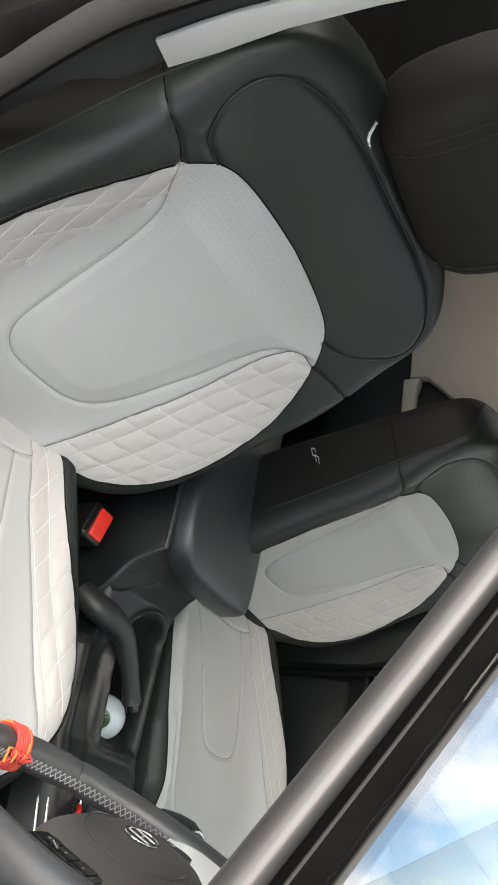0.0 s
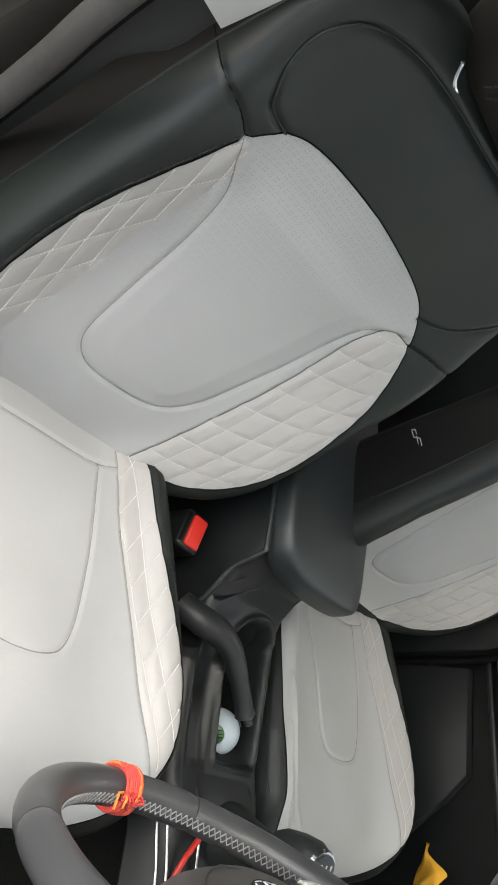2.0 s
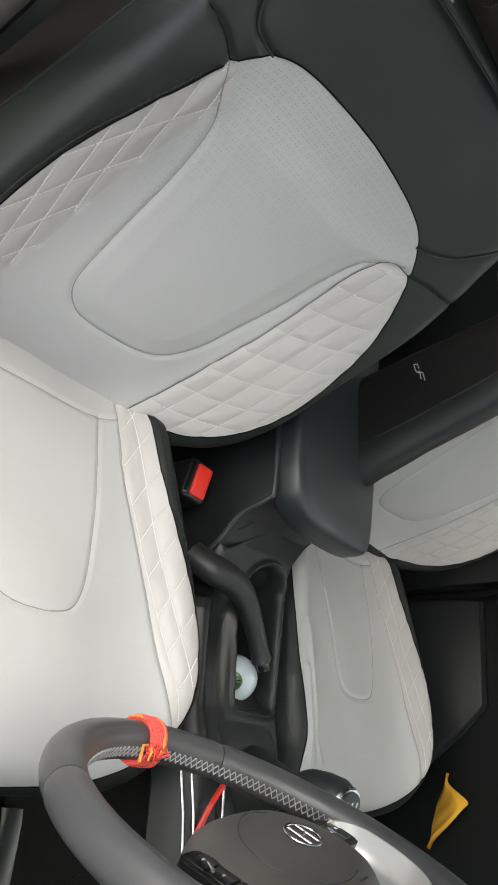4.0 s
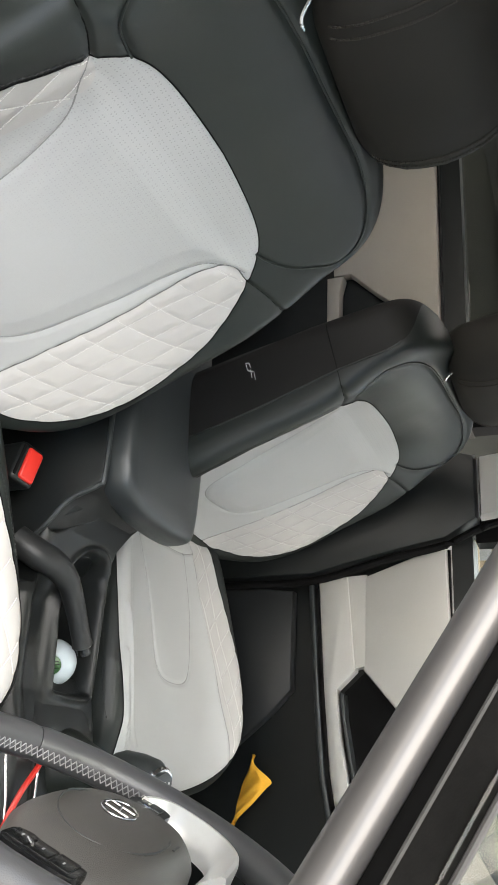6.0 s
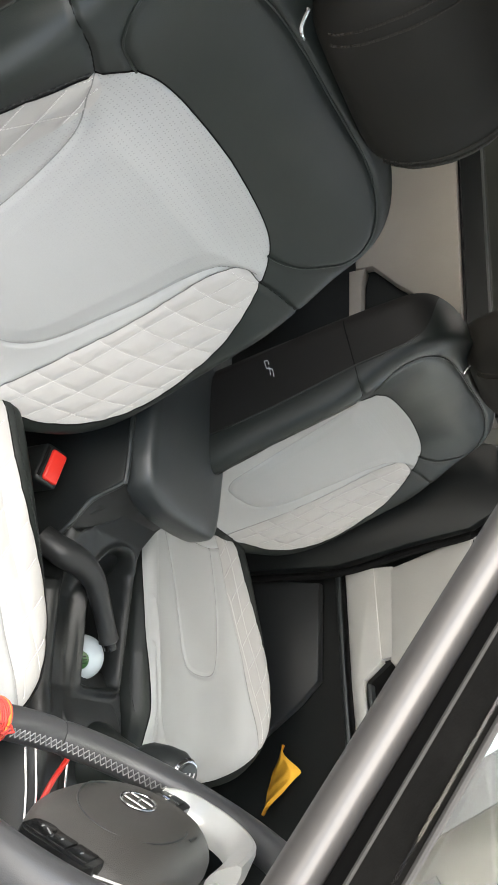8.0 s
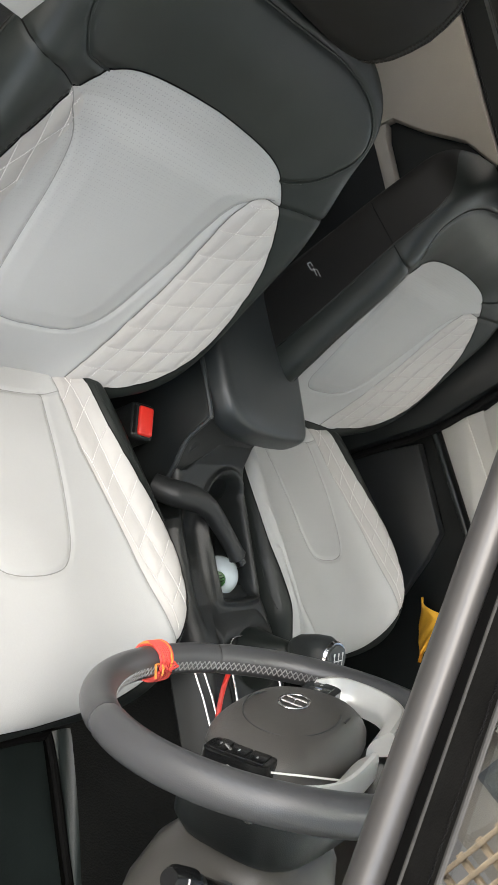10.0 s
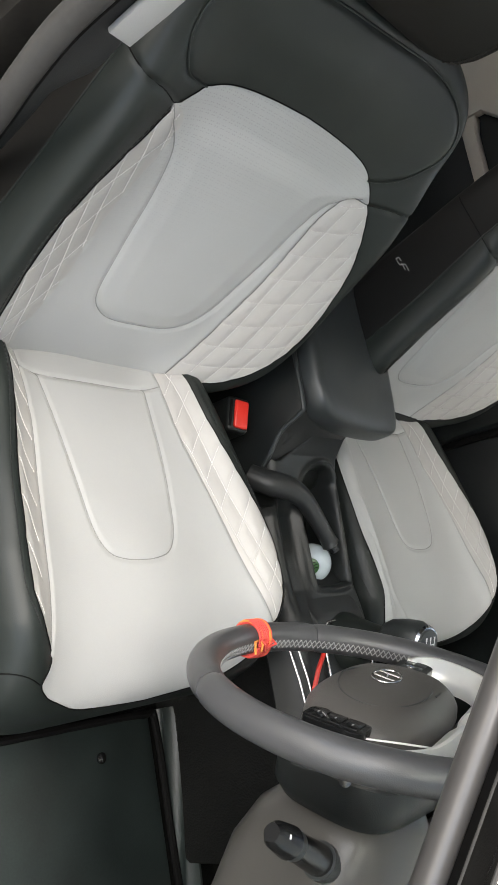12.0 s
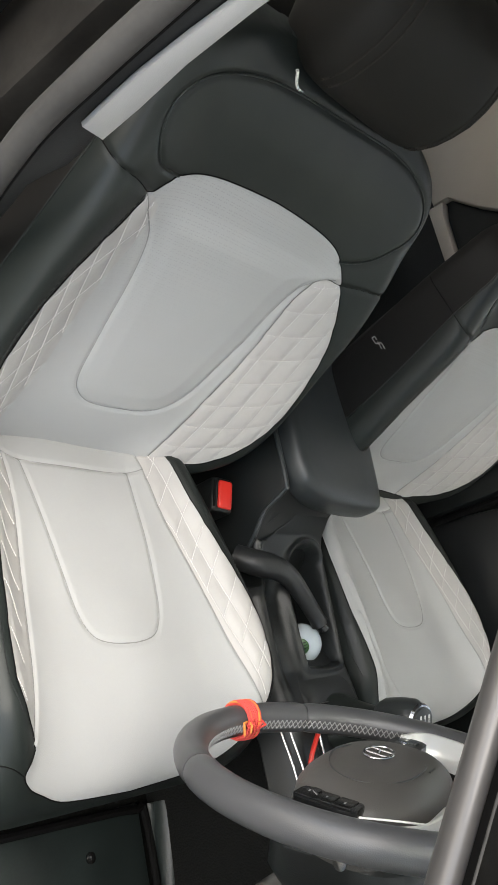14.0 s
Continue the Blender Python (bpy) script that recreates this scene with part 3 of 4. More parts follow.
def perforated():
    """Leatherette with rows of tiny holes in the upper part of the panel."""
    m = material("perforated_leatherette", (0.408, 0.411, 0.403), 0.38, grain=0.1, grain_size=1000, blotch=0.05)
    nt = m.node_tree
    b = nt.nodes["Principled BSDF"]
    co = nt.nodes.new("ShaderNodeTexCoord")
    sep = nt.nodes.new("ShaderNodeSeparateXYZ")
    nt.links.new(co.outputs["Object"], sep.inputs[0])

    def maths(op, a, c=None, d=None):
        n = nt.nodes.new("ShaderNodeMath")
        n.operation = op
        for i, v in enumerate((a, c, d)):
            if v is None:
                continue
            if isinstance(v, (int, float)):
                n.inputs[i].default_value = v
            else:
                nt.links.new(v, n.inputs[i])
        return n.outputs[0]

    # clusters of four holes, 9 mm apart, every other row set off by half
    px = maths("MULTIPLY", sep.outputs["X"], 1 / .0088)
    pz = maths("MULTIPLY", sep.outputs["Z"], 1 / .0084)
    row = maths("FLOOR", pz)
    px = maths("ADD", px, maths("MULTIPLY", maths("MODULO", row, 2.0), .5))
    fx = maths("SUBTRACT", maths("ABSOLUTE", maths("SUBTRACT", maths("FRACT", px), .5)), .17)
    fz = maths("SUBTRACT", maths("ABSOLUTE", maths("SUBTRACT", maths("FRACT", pz), .5)), .18)
    r = maths("SQRT", maths("ADD", maths("MULTIPLY", fx, fx), maths("MULTIPLY", fz, fz)))
    hole = maths("LESS_THAN", r, .082)
    area = nt.nodes.new("ShaderNodeMapRange")
    area.inputs["From Min"].default_value, area.inputs["From Max"].default_value = .52, .70
    nt.links.new(maths("ADD", sep.outputs["Z"], maths("MULTIPLY", sep.outputs["X"], .4)), area.inputs["Value"])
    area = area.outputs["Result"]
    hole = maths("MULTIPLY", maths("MULTIPLY", hole, area), .32)
    old = b.inputs["Base Color"].links[0].from_socket
    mix = nt.nodes.new("ShaderNodeMix")
    mix.data_type = "RGBA"
    nt.links.new(hole, mix.inputs["Factor"])
    nt.links.new(old, mix.inputs["A"])
    mix.inputs["B"].default_value = (.12, .12, .12, 1)
    nt.links.new(mix.outputs["Result"], b.inputs["Base Color"])
    return m


driver_seat = front_seat("light grey and black quilted leatherette driver's car seat", (.35, 0, .30), False)
passenger_seat = front_seat("light grey and black quilted passenger seat with creased cushion", (-.35, -.012, .30), True)


# ---------------------------------------------------------------- car body
def wall(name, bm, mat, label="", category="", sharp=40):
    return tagged(part(name, bm, mat, None, "", True, sharp), label, category, kind="structure")


def side_plate(name, pts, x, thick, mat, parent, label="", bevel=.005, at=(-.72, .2, .34), curve=0):
    """A plate in the plane of the car's side: corners as (along, height); thick runs to the car's right."""
    m = Matrix(((0, 0, 1, x - at[0]), (1, 0, 0, -at[1]), (0, 1, 0, -at[2]), (0, 0, 0, 1)))
    pts = [tuple(p) for p in (smooth_line(pts, curve, True) if curve else pts)]
    return part(name, slab(pts, thick, m, bevel), mat, parent, label)


wall("ground", box((400, 400, .1), (0, 0, -.05), 0), ASPHALT, "grey asphalt ground beside the car", "ground")
wall("floor", box((1.48, 2.9, .05), (0, -.1, .315), 0), CARPET, "black carpet on the car floor", "car floor")
wall("roof", box((1.32, 1.75, .03), (0, -.78, 1.50), .01), HEADLINER, "grey headliner under the car roof", "car roof")

# passenger-side doors, opposite the camera
door = thing("passenger_door", "closed front passenger door with light grey and black trim", "car door", (-.72, .2, .34))
side_plate("door_panel", [(-.02, .40), (1.0, .40), (1.0, 1.04), (-.02, 1.04)], -.80, .055, PLASTIC, door, "black lower door panel")
side_plate("upper_trim", [(.035, .874), (-.005, .98), (-.025, 1.035), (.44, 1.045), (.39, 1.03), (.308, .957), (.213, .874)], -.745, .03, DOOR_GREY, door, "light grey upper trim", .008)
side_plate("trim_fold", [(.034, .838), (.031, .880), (.205, .880), (.213, .850)], -.745, .0285, DOOR_GREY, door, "", .004)
side_plate("lower_trim", [(.039, .783), (.033, .844), (.216, .860), (.251, .825), (.33, .832), (.40, .846), (.476, .86), (.60, .90), (.62, .875), (.56, .852), (.496, .830), (.40, .812), (.25, .798)], -.745, .034, DOOR_GREY, door, "light grey pull trim", .008)
side_plate("trim_edge", [(.037, .772), (.25, .788), (.40, .802), (.50, .822), (.62, .866), (.62, .858), (.50, .812), (.40, .79), (.25, .777), (.037, .762)], -.75, .035, PLASTIC_SOFT, door, "", .003)
# no hollow here: a black plate gives the dark of the recess
side_plate("recess_shade", [(.252, .832), (.215, .872), (.308, .957), (.39, 1.03), (.60, 1.035), (.60, .905), (.47, .868), (.30, .836)], -.7455, .004, RUBBER, door, "flat black plate for the shaded handle recess", 0)
side_plate("handle_bezel", [(.255, .829), (.30, .833), (.40, .851), (.47, .866), (.55, .89), (.55, .897), (.47, .874), (.40, .859), (.30, .841), (.258, .838)], -.75, .035, PLASTIC_SOFT, door, "dark handle bezel", .002)
side_plate("map_pocket", [(.03, .42), (.06, .731), (.253, .733), (.30, .69), (.36, .62), (.40, .55), (.42, .42)], -.745, .035, POCKET, door, "charcoal map pocket", .008)
side_plate("window_ledge", [(-.03, 1.045), (1.0, 1.055), (1.0, 1.09), (-.04, 1.085)], -.80, .075, PLASTIC, door, "black window ledge", .01)
side_plate("window_frame", [(-.03, 1.09), (-.03, 1.42), (-.06, 1.44), (-.08, 1.09)], -.79, .05, RUBBER, door, "black rubber window frame", .006)
cloth = bmesh.new()
left_edge = smooth_line([(.372, .667), (.405, .655), (.44, .642), (.47, .636), (.50, .629)], 6)
lip_edge = smooth_line([(.374, .668), (.388, .670), (.400, .684), (.418, .704), (.432, .696), (.462, .668), (.48, .645), (.50, .630)], 6)
rows = []
for i in range(25):
    f = i / 24
    (y0, z0), (y1, z1) = ([np.interp(f, np.linspace(0, 1, len(e)), e[:, k]) for k in (0, 1)] for e in (left_edge, lip_edge))
    curl = math.exp(-((f - .45) / .16) ** 2)
    rows.append([(-.704 + .016 * math.sin(2.2 * g) * math.sin(math.pi * min(1, f + .05)) + .002 * math.sin(f * 21 + g * 8) - .012 * curl * max(0, g - .8) / .2, y0 + (y1 - y0) * g, z0 + (z1 - z0) * g) for g in np.linspace(0, 1, 15)])
loft(rows, False, False, cloth)
bmesh.ops.solidify(cloth, geom=cloth.faces[:], thickness=.003)
yellow_cloth = tagged(part("yellow_cloth", cloth, YELLOW), "crumpled yellow cleaning cloth stuffed in the door pocket", "cloth")

rear = thing("rear_door", "closed rear door with grey trim, coloured dimmer and browner for weaker light", "car door", (-.72, -.7, .34))
side_plate("door_panel", [(-1.25, .40), (-.27, .40), (-.27, 1.04), (-1.25, 1.04)], -.80, .055, PLASTIC, rear, "black lower door panel", at=(-.72, -.7, .34))
side_plate("upper_trim", [(-1.2, .79), (-.66, .80), (-.66, .84), (-.60, .90), (-.535, .98), (-.45, 1.03), (-.30, 1.037), (-1.2, 1.037)], -.745, .03, REAR_TRIM, rear, "light grey upper trim", .008, (-.72, -.7, .34))
side_plate("lower_trim", [(-.655, .787), (-.30, .79), (-.30, .815), (-.62, .818), (-.655, .826)], -.745, .035, REAR_TRIM, rear, "light grey pull trim", .005, (-.72, -.7, .34))
side_plate("window_ledge", [(-1.25, 1.045), (-.27, 1.045), (-.27, 1.09), (-1.25, 1.09)], -.80, .075, PLASTIC, rear, "black window ledge", .01, (-.72, -.7, .34))
side_plate("window_frame", [(-.42, 1.09), (-.27, 1.09), (-.27, 1.45), (-.42, 1.45)], -.79, .05, RUBBER, rear, "black window frame", .006, (-.72, -.7, .34))
for name, yc, ln, lab in (("window_1", .47, 1.05, "side window glass of the front passenger door"), ("window_2", -.84, .84, "tinted side window glass of the rear door")):
    g = tagged(part(name, box((.004, ln, .42), (-.775, yc, 1.29), 0), GLASS if yc > 0 else TINTED), lab, "window", kind="structure")
    g.visible_shadow = yc < 0

# passenger-side centre pillar and sill
pil = [(.045, .36), (.04, .60), (.036, .78), (.0, .92), (-.025, 1.04), (-.062, 1.10), (-.19, 1.10), (-.25, .9), (-.27, .36)]
m = Matrix(((0, 0, 1, -.735), (1, 0, 0, 0), (0, 1, 0, 0), (0, 0, 0, 1)))
wall("pillar_left_lower", slab(pil, .06, m, .012), PLASTIC, "black lower centre pillar trim on the passenger side", "car pillar")
wall("pillar_left_upper", slab([(-.068, 1.104), (-.09, 1.25), (-.10, 1.49), (-.24, 1.49), (-.19, 1.104)], .05, m, .012), DOOR_GREY, "light grey upper centre pillar trim", "car pillar")
wall("pillar_left_seal", tube(smooth_line([(-.69, .06, .36), (-.69, .052, .60), (-.69, .046, .78), (-.69, .01, .92), (-.69, -.016, 1.04), (-.69, -.05, 1.12), (-.69, -.075, 1.25), (-.68, -.085, 1.46)], 6), .008, 8), RUBBER, "black rubber door seal", "door seal")
wall("sill_left", box((.09, 1.1, .10), (-.70, .55, .38), .025), PLASTIC, "black plastic sill trim", "door sill")

# rear bench, back and shell that close the car
wall("rear_bench", box((1.36, .54, .32), (0, -.79, .505), .07, None, 4), LIGHT, "light grey rear bench cushion", "rear seat")
wall("rear_backrest", box((1.3, .15, .66), (0, -1.10, .80), .06, pose(0, 0, 0, 0, 0, 0), 4), BROWN, "dark rear bench backrest", "rear seat")
wall("tail", box((1.5, .05, 1.15), (0, -1.55, .90), .02), PAINT, "dark grey tailgate closing the car", "tailgate")
wall("quarter_left", box((.05, .5, .75), (-.76, -1.42, .72), .02), DOOR_GREY, "light grey luggage side trim", "side trim")
wall("quarter_right", box((.05, .5, .75), (.76, -1.42, .72), .02), DOOR_GREY, "light grey luggage side trim", "side trim")

# driver-side centre pillar, seal and rear door edge
m = Matrix(((0, 0, 1, .606), (1, 0, 0, 0), (0, 1, 0, 0), (0, 0, 0, 1)))
face = Matrix(((1, 0, 0, 0), (0, 0, -1, -.064), (0, 1, 0, 0), (0, 0, 0, 1)))
inner_edge = [(.622, 1.022), (.6225, 1.064), (.626, 1.119), (.624, 1.184), (.618, 1.247), (.60, 1.49)]
wall("pillar_right_lower", slab([(.64, 1.49), (.658, 1.25), (.662, 1.121), (.663, 1.066), (.665, 1.021), (.655, .962), (.643, .881), (.630, .80), (.622, .6), (.618, .36), (.592, .36), (.600, .6), (.608, .80), (.614, .85), (.622, .905), (.6275, .935), (.6235, .955), (.617, .974), (.617, .990)] + inner_edge, .012, face, .004), POCKET, "charcoal centre pillar trim with a notch", "car pillar")
wall("pillar_right_upper", slab(inner_edge + [(.62, 1.49), (.637, 1.25), (.641, 1.185), (.645, 1.140), (.6475, 1.092), (.647, 1.063), (.645, 1.024)], .006, face @ Matrix.Translation((0, 0, -.008)), .0012), STRIP_GREY, "light grey upper pillar trim strip", "pillar trim")
# reflections on the dark core are coloured in as brown blotches
wall("pillar_right_core", slab([(-.10, .36), (-.12, .9), (-.115, 1.49), (-.26, 1.49), (-.28, .36)], .06, m, .01), BLOTCHED, "dark painted centre pillar", "car pillar")
seal_line = [(.660, .14, .36), (.650, .03, .45), (.640, -.02, .60), (.641, -.045, .78), (.652, -.056, .885), (.664, -.058, .945), (.674, -.058, 1.005), (.676, -.058, 1.06), (.675, -.06, 1.12), (.668, -.066, 1.25), (.648, -.075, 1.47)]
wall("door_seal", tube(smooth_line(seal_line, 8), .0115, 12), SEAL, "dusty grey rubber door seal", "door seal")
wall("door_seal_lip", tube(smooth_line([(x - .011, y + .002, z - .001) for x, y, z in seal_line], 8), .0035, 8), RUBBER, "black rubber seal lip", "door seal")
rear_right = thing("rear_door_right", "dark grey rear door edge beside the driver's pillar", "car door", (.74, -.6, .34))
side_plate("door_skin", [(-.16, .0), (-.17, .72), (-.30, .74), (-1.1, .74), (-1.1, .0)], .73, .05, PAINT, rear_right, "dark grey painted door", .012, (.74, -.6, 0))
side_plate("door_edge", [(-.17, .05), (-.175, .70), (-.20, .71), (-.20, .05)], .68, .04, RUBBER, rear_right, "black rubber door edge", .006, (.74, -.6, 0))
wall("sill", box((.10, 1.5, .12), (.69, .55, .33), .03), PAINT, "dark grey painted door sill", "door sill")

# windscreen pillar, seal and glass
D = Vector((.228, .846, -.482)).normalized()
U = (Vector((1, 0, 0)) - D * D.x).normalized()
N = U.cross(D)
P0 = Vector((.6035, .344, 1.2529))


def along(u, n, d):
    """A place beside the pillar: across, out of the glass, along."""
    p = P0 + U * u + N * n + D * d
    return Matrix(((U.x, D.x, N.x, p.x), (U.y, D.y, N.y, p.y), (U.z, D.z, N.z, p.z), (0, 0, 0, 1)))


pillar = loft([[tuple(P0 + D * d + U * (.0203 + .0089 * math.cos(a)) + N * (.0074 + .0088 * math.sin(a))) for a in np.linspace(0, 2 * math.pi, 33)[:-1]] for d in np.linspace(-.42, 1.3, 14)])
wall("windscreen_pillar", pillar, PAINT, "dark grey metallic windscreen pillar", "car pillar")
def moulding(section):
    """A strip beside the pillar, from its section: across, out of the glass."""
    return loft([[tuple(P0 + D * d + U * u + N * n) for u, n in section] for d in np.linspace(-.42, 1.3, 14)])


wall("pillar_gap", moulding([(.012, .013), (.024, .0165), (.0312, .0238), (.024, .03), (.0, .03), (.0, .013)]), RUBBER, "black gap beside the windscreen pillar", "windscreen seal")
wall("windscreen_seal", moulding([(.0305, .0243), (.0315, .0240), (.0450, .0405), (.0447, .0416), (.030, .0412), (.022, .0305)]), SEAL_DARK, "dusty black rubber windscreen seal", "windscreen seal", 20)
wall("seal_lip", tube([along(.0313, .0240, d).to_translation() for d in (-.42, .2, 1.3)], .0011, 8), SEAL, "worn grey lip of the windscreen seal", "windscreen seal")
wall("seal_edge", tube([along(.0447, .0412, d).to_translation() for d in (-.42, .2, 1.3)], .0013, 8), SEAL, "worn grey edge of the windscreen seal", "windscreen seal")
wall("windscreen", box((1.17, 1.72, .005), (0, 0, 0), 0, along(-.542, .0395, .44)), SCREEN, "windscreen glass reflecting the sky", "windscreen")
wall("pillar_left_front", tube([(-.66, .344 - .33, 1.275 + .23), (-.66, 1.1, .75)], .03, 12), DOOR_GREY, "light grey windscreen pillar trim", "car pillar")
dash = [(.80, .40), (.72, .62), (.74, .80), (.80, .90), (.92, .955), (1.3, .93), (1.3, .40)]
m = Matrix(((0, 0, 1, -.70), (1, 0, 0, 0), (0, 1, 0, 0), (0, 0, 0, 1)))
wall("dashboard", slab(dash, 1.40, m, .03), DASH, "dark charcoal dashboard", "dashboard")
wall("bonnet", box((1.5, 1.0, .04), (0, 2.05, .62), .02, pose(0, 0, 0, -4)), PAINT, "dark grey bonnet", "bonnet")

# floor mat with raised edge, and its stud
mat = thing("floor_mat", "black vinyl floor mat with raised stitched edge", "floor mat", (.33, .70, .34))
part("mat_base", box((.52, .55, .012), (.0, .035, .008), .004), MAT, mat, "black vinyl mat")
part("edge_binding", tube(smooth_line([(.26, -.246, .018), (.0, -.240, .020), (-.15, -.236, .018), (-.245, -.231, .019), (-.266, -.212, .020), (-.268, .0, .02), (-.28, .30, .02)], 6), .006, 8), RUBBER, mat, "black edge binding")
flap = bmesh.new()
rows = []
for i in range(41):
    f = i / 40
    rows.append([(-.272 - (.020 + .012 * f) * g - .005 * math.sin(f * 11 + 5 * g) * g, -.235 + .56 * f, .014 + .030 * g ** 1.5 + .005 * math.sin(f * 17 + g * 7) * math.sin(g * 3.1)) for g in np.linspace(0, 1, 13)])
loft(rows, False, False, flap)
bmesh.ops.solidify(flap, geom=flap.faces[:], thickness=.004)
part("side_flap", flap, MAT, mat, "raised wrinkled side flap")
part("stud", disc_stack(((.008, 0), (.008, .003), (.005, .005), (.001, .006)), 20, pose(-.155, -.185, .014)), GLOSS, mat, "black fixing stud")

# ---------------------------------------------------------------- console
console = thing("centre_console", "black plastic centre console with padded armrest lid", "centre console", (0, .2, .34))
O = Vector((0, .2, .34))
m = Matrix(((0, 0, 1, -.115), (1, 0, 0, -.2), (0, 1, 0, -.34), (0, 0, 0, 1)))
part("rear_body", slab([(-.40, .36), (-.40, .72), (-.10, .738), (.07, .738), (.086, .733), (.105, .69), (.135, .66), (.165, .625), (.19, .58), (.20, .36)], .168, m, .007), PLASTIC, console, "black plastic console box")
side_ridge = tube([Vector(p) - O for p in smooth_line([(.055, -.10, .742), (.055, .0, .741), (.055, .075, .740), (.054, .088, .732), (.054, .105, .692), (.054, .135, .662), (.054, .165, .625), (.054, .18, .58)], 6)], .0035, 8)
part("edge_ridge", side_ridge, PLASTIC_SOFT, console, "worn moulded edge")
lid_plan = smooth_line([(.050, -.30), (.051, -.10), (.051, .03), (.049, .058), (.041, .084), (.022, .101), (-.008, .111), (-.045, .1155), (-.09, .118), (-.132, .117), (-.149, .112), (-.158, .096), (-.165, .05), (-.172, -.06), (-.18, -.30)], 5)
rings = []
for z, k in ((.729, .02), (.733, .0), (.747, .0), (.7555, .007), (.762, .020), (.7665, .042), (.7695, .08), (.7715, .16), (.772, .5)):
    rings.append([(-.065 + (x + .065) * (1 - k), y - .2 - max(0, y + .1) * k * .35, z - .34) for x, y in lid_plan])
part("armrest_lid", loft(rings), PLASTIC_SOFT, console, "charcoal padded armrest lid")
# front part: tunnel with a tray between two ridges
part("tunnel", slab([(.10, .34), (.10, .60), (.18, .60), (.36, .60), (.40, .645), (.58, .66), (.70, .64), (.70, .34)], .185, Matrix(((0, 0, 1, -.14), (1, 0, 0, -.2), (0, 1, 0, -.34), (0, 0, 0, 1))), .012), CARPET, console, "black carpeted tunnel")


SLOT = smooth_line([(-.016, .318), (-.022, .325), (-.06, .327), (-.092, .325), (-.099, .317), (-.102, .27), (-.105, .21), (-.108, .17), (-.098, .150), (-.077, .143), (-.050, .148), (-.028, .166), (-.011, .21), (-.013, .27)], 6, True)


def tray_place(P):
    x, y = P[:, 0], P[:, 1]
    z = np.interp(y, (.09, .105, .13, .17, .33, .36, .38, .42), (.712, .69, .668, .655, .655, .661, .664, .668))
    d = region(P, SLOT)
    into = np.clip((d + .001) / .009, 0, 1)
    z = z - .060 * into * into * (3 - 2 * into) + .006 * np.exp(-((d + .006) / .0045) ** 2)
    z = z - .022 * np.exp(-(line_distance(P, [(.034, .130), (-.012, .103)]) / .0075) ** 4)
    z = z - .2 * np.clip((x - .047) / .010, 0, 1) * np.clip((.205 - y) / .02, 0, 1)
    z = z - .010 * np.exp(-((x - .024) / .019) ** 6) * np.clip((y - .19) / .03, 0, 1) * np.clip((.375 - y) / .08, 0, 1)
    fall = np.clip((x - np.interp(y, (.17, .22), (.032, .050))) / .030, 0, 1.0)
    z = z - .05 * fall ** 2 - .05 * np.clip((-.113 - x) / .02, 0, 1) ** 2
    return np.stack([x, y - .2, z - .34], 1)


part("tray", sheet(np.arange(-.142, .0846, .0022), np.arange(.092, .525, .0022), None, tray_place), PLASTIC, console, "black moulded tray round the handbrake")
part("gear_surround", loft([[(x - .05, y + .225, .295) for x, y in rounded_rect(.150, .24, .03)], [(x - .042, y + .235, .330) for x, y in rounded_rect(.128, .14, .026)]]), PLASTIC, console, "black gear surround")
part("gear_ring", tube([Vector((x - .040, y + .238, .333)) for x, y in smooth_line(rounded_rect(.112, .115, .022) + [rounded_rect(.112, .115, .022)[0]], 2)], .0018, 8), CHROME, console, "chrome gear ring")
for x0, x1, up, r in ((.076, .069, 0, .0016), (.063, .057, .005, .0016), (.042, .042, .004, .0013)):
    part("chrome_strip", tube([Vector(p) - O for p in ((x0, .405, .654 + up), ((x0 + x1) / 2, .45, .660 + up), (x1, .52, .664 + up))], r, 8), CHROME, console, "chrome side strip")

boot = thing("gear_lever", "black gear lever with a polished cap and leather boot", "gear lever", (-.048, .414, .666))
part("boot", disc_stack(((.046, .0), (.043, .012), (.032, .03), (.022, .05), (.013, .07)), 24), DARK, boot, "black leather gaiter")
part("lever", tube([(0, 0, .05), (.014, -.006, .08)], .007, 10), CHROME, boot)
km = pose(.013, -.008, .078, -22, 8, 0)
part("knob", disc_stack(((.012, 0), (.020, .012), (.026, .035), (.028, .055), (.024, .066), (.0225, .068)), 28, km), PLASTIC_SOFT, boot, "black gear knob")
part("knob_ring", disc_stack(((.0235, .064), (.025, .067), (.023, .071), (.021, .071)), 28, km), CHROME, boot, "chrome ring")
part("knob_cap", disc_stack(((.0212, .069), (.020, .0735), (.012, .0755), (.001, .076)), 28, km), PLASTIC_SOFT, boot, "black shift pattern cap")
marks = bmesh.new()
for i, gx in enumerate((-.009, 0, .009)):
    for gy in (-.008, .008):
        box((.003, .0045, .0006), (gx, gy, .0755), 0, km, 2, marks)
    box((.0012, .014, .0006), (gx, 0, .0757), 0, km, 2, marks)
box((.019, .0012, .0006), (0, 0, .0759), 0, km, 2, marks)
part("shift_marks", marks, WHITE_PRINT, boot, "white shift pattern")

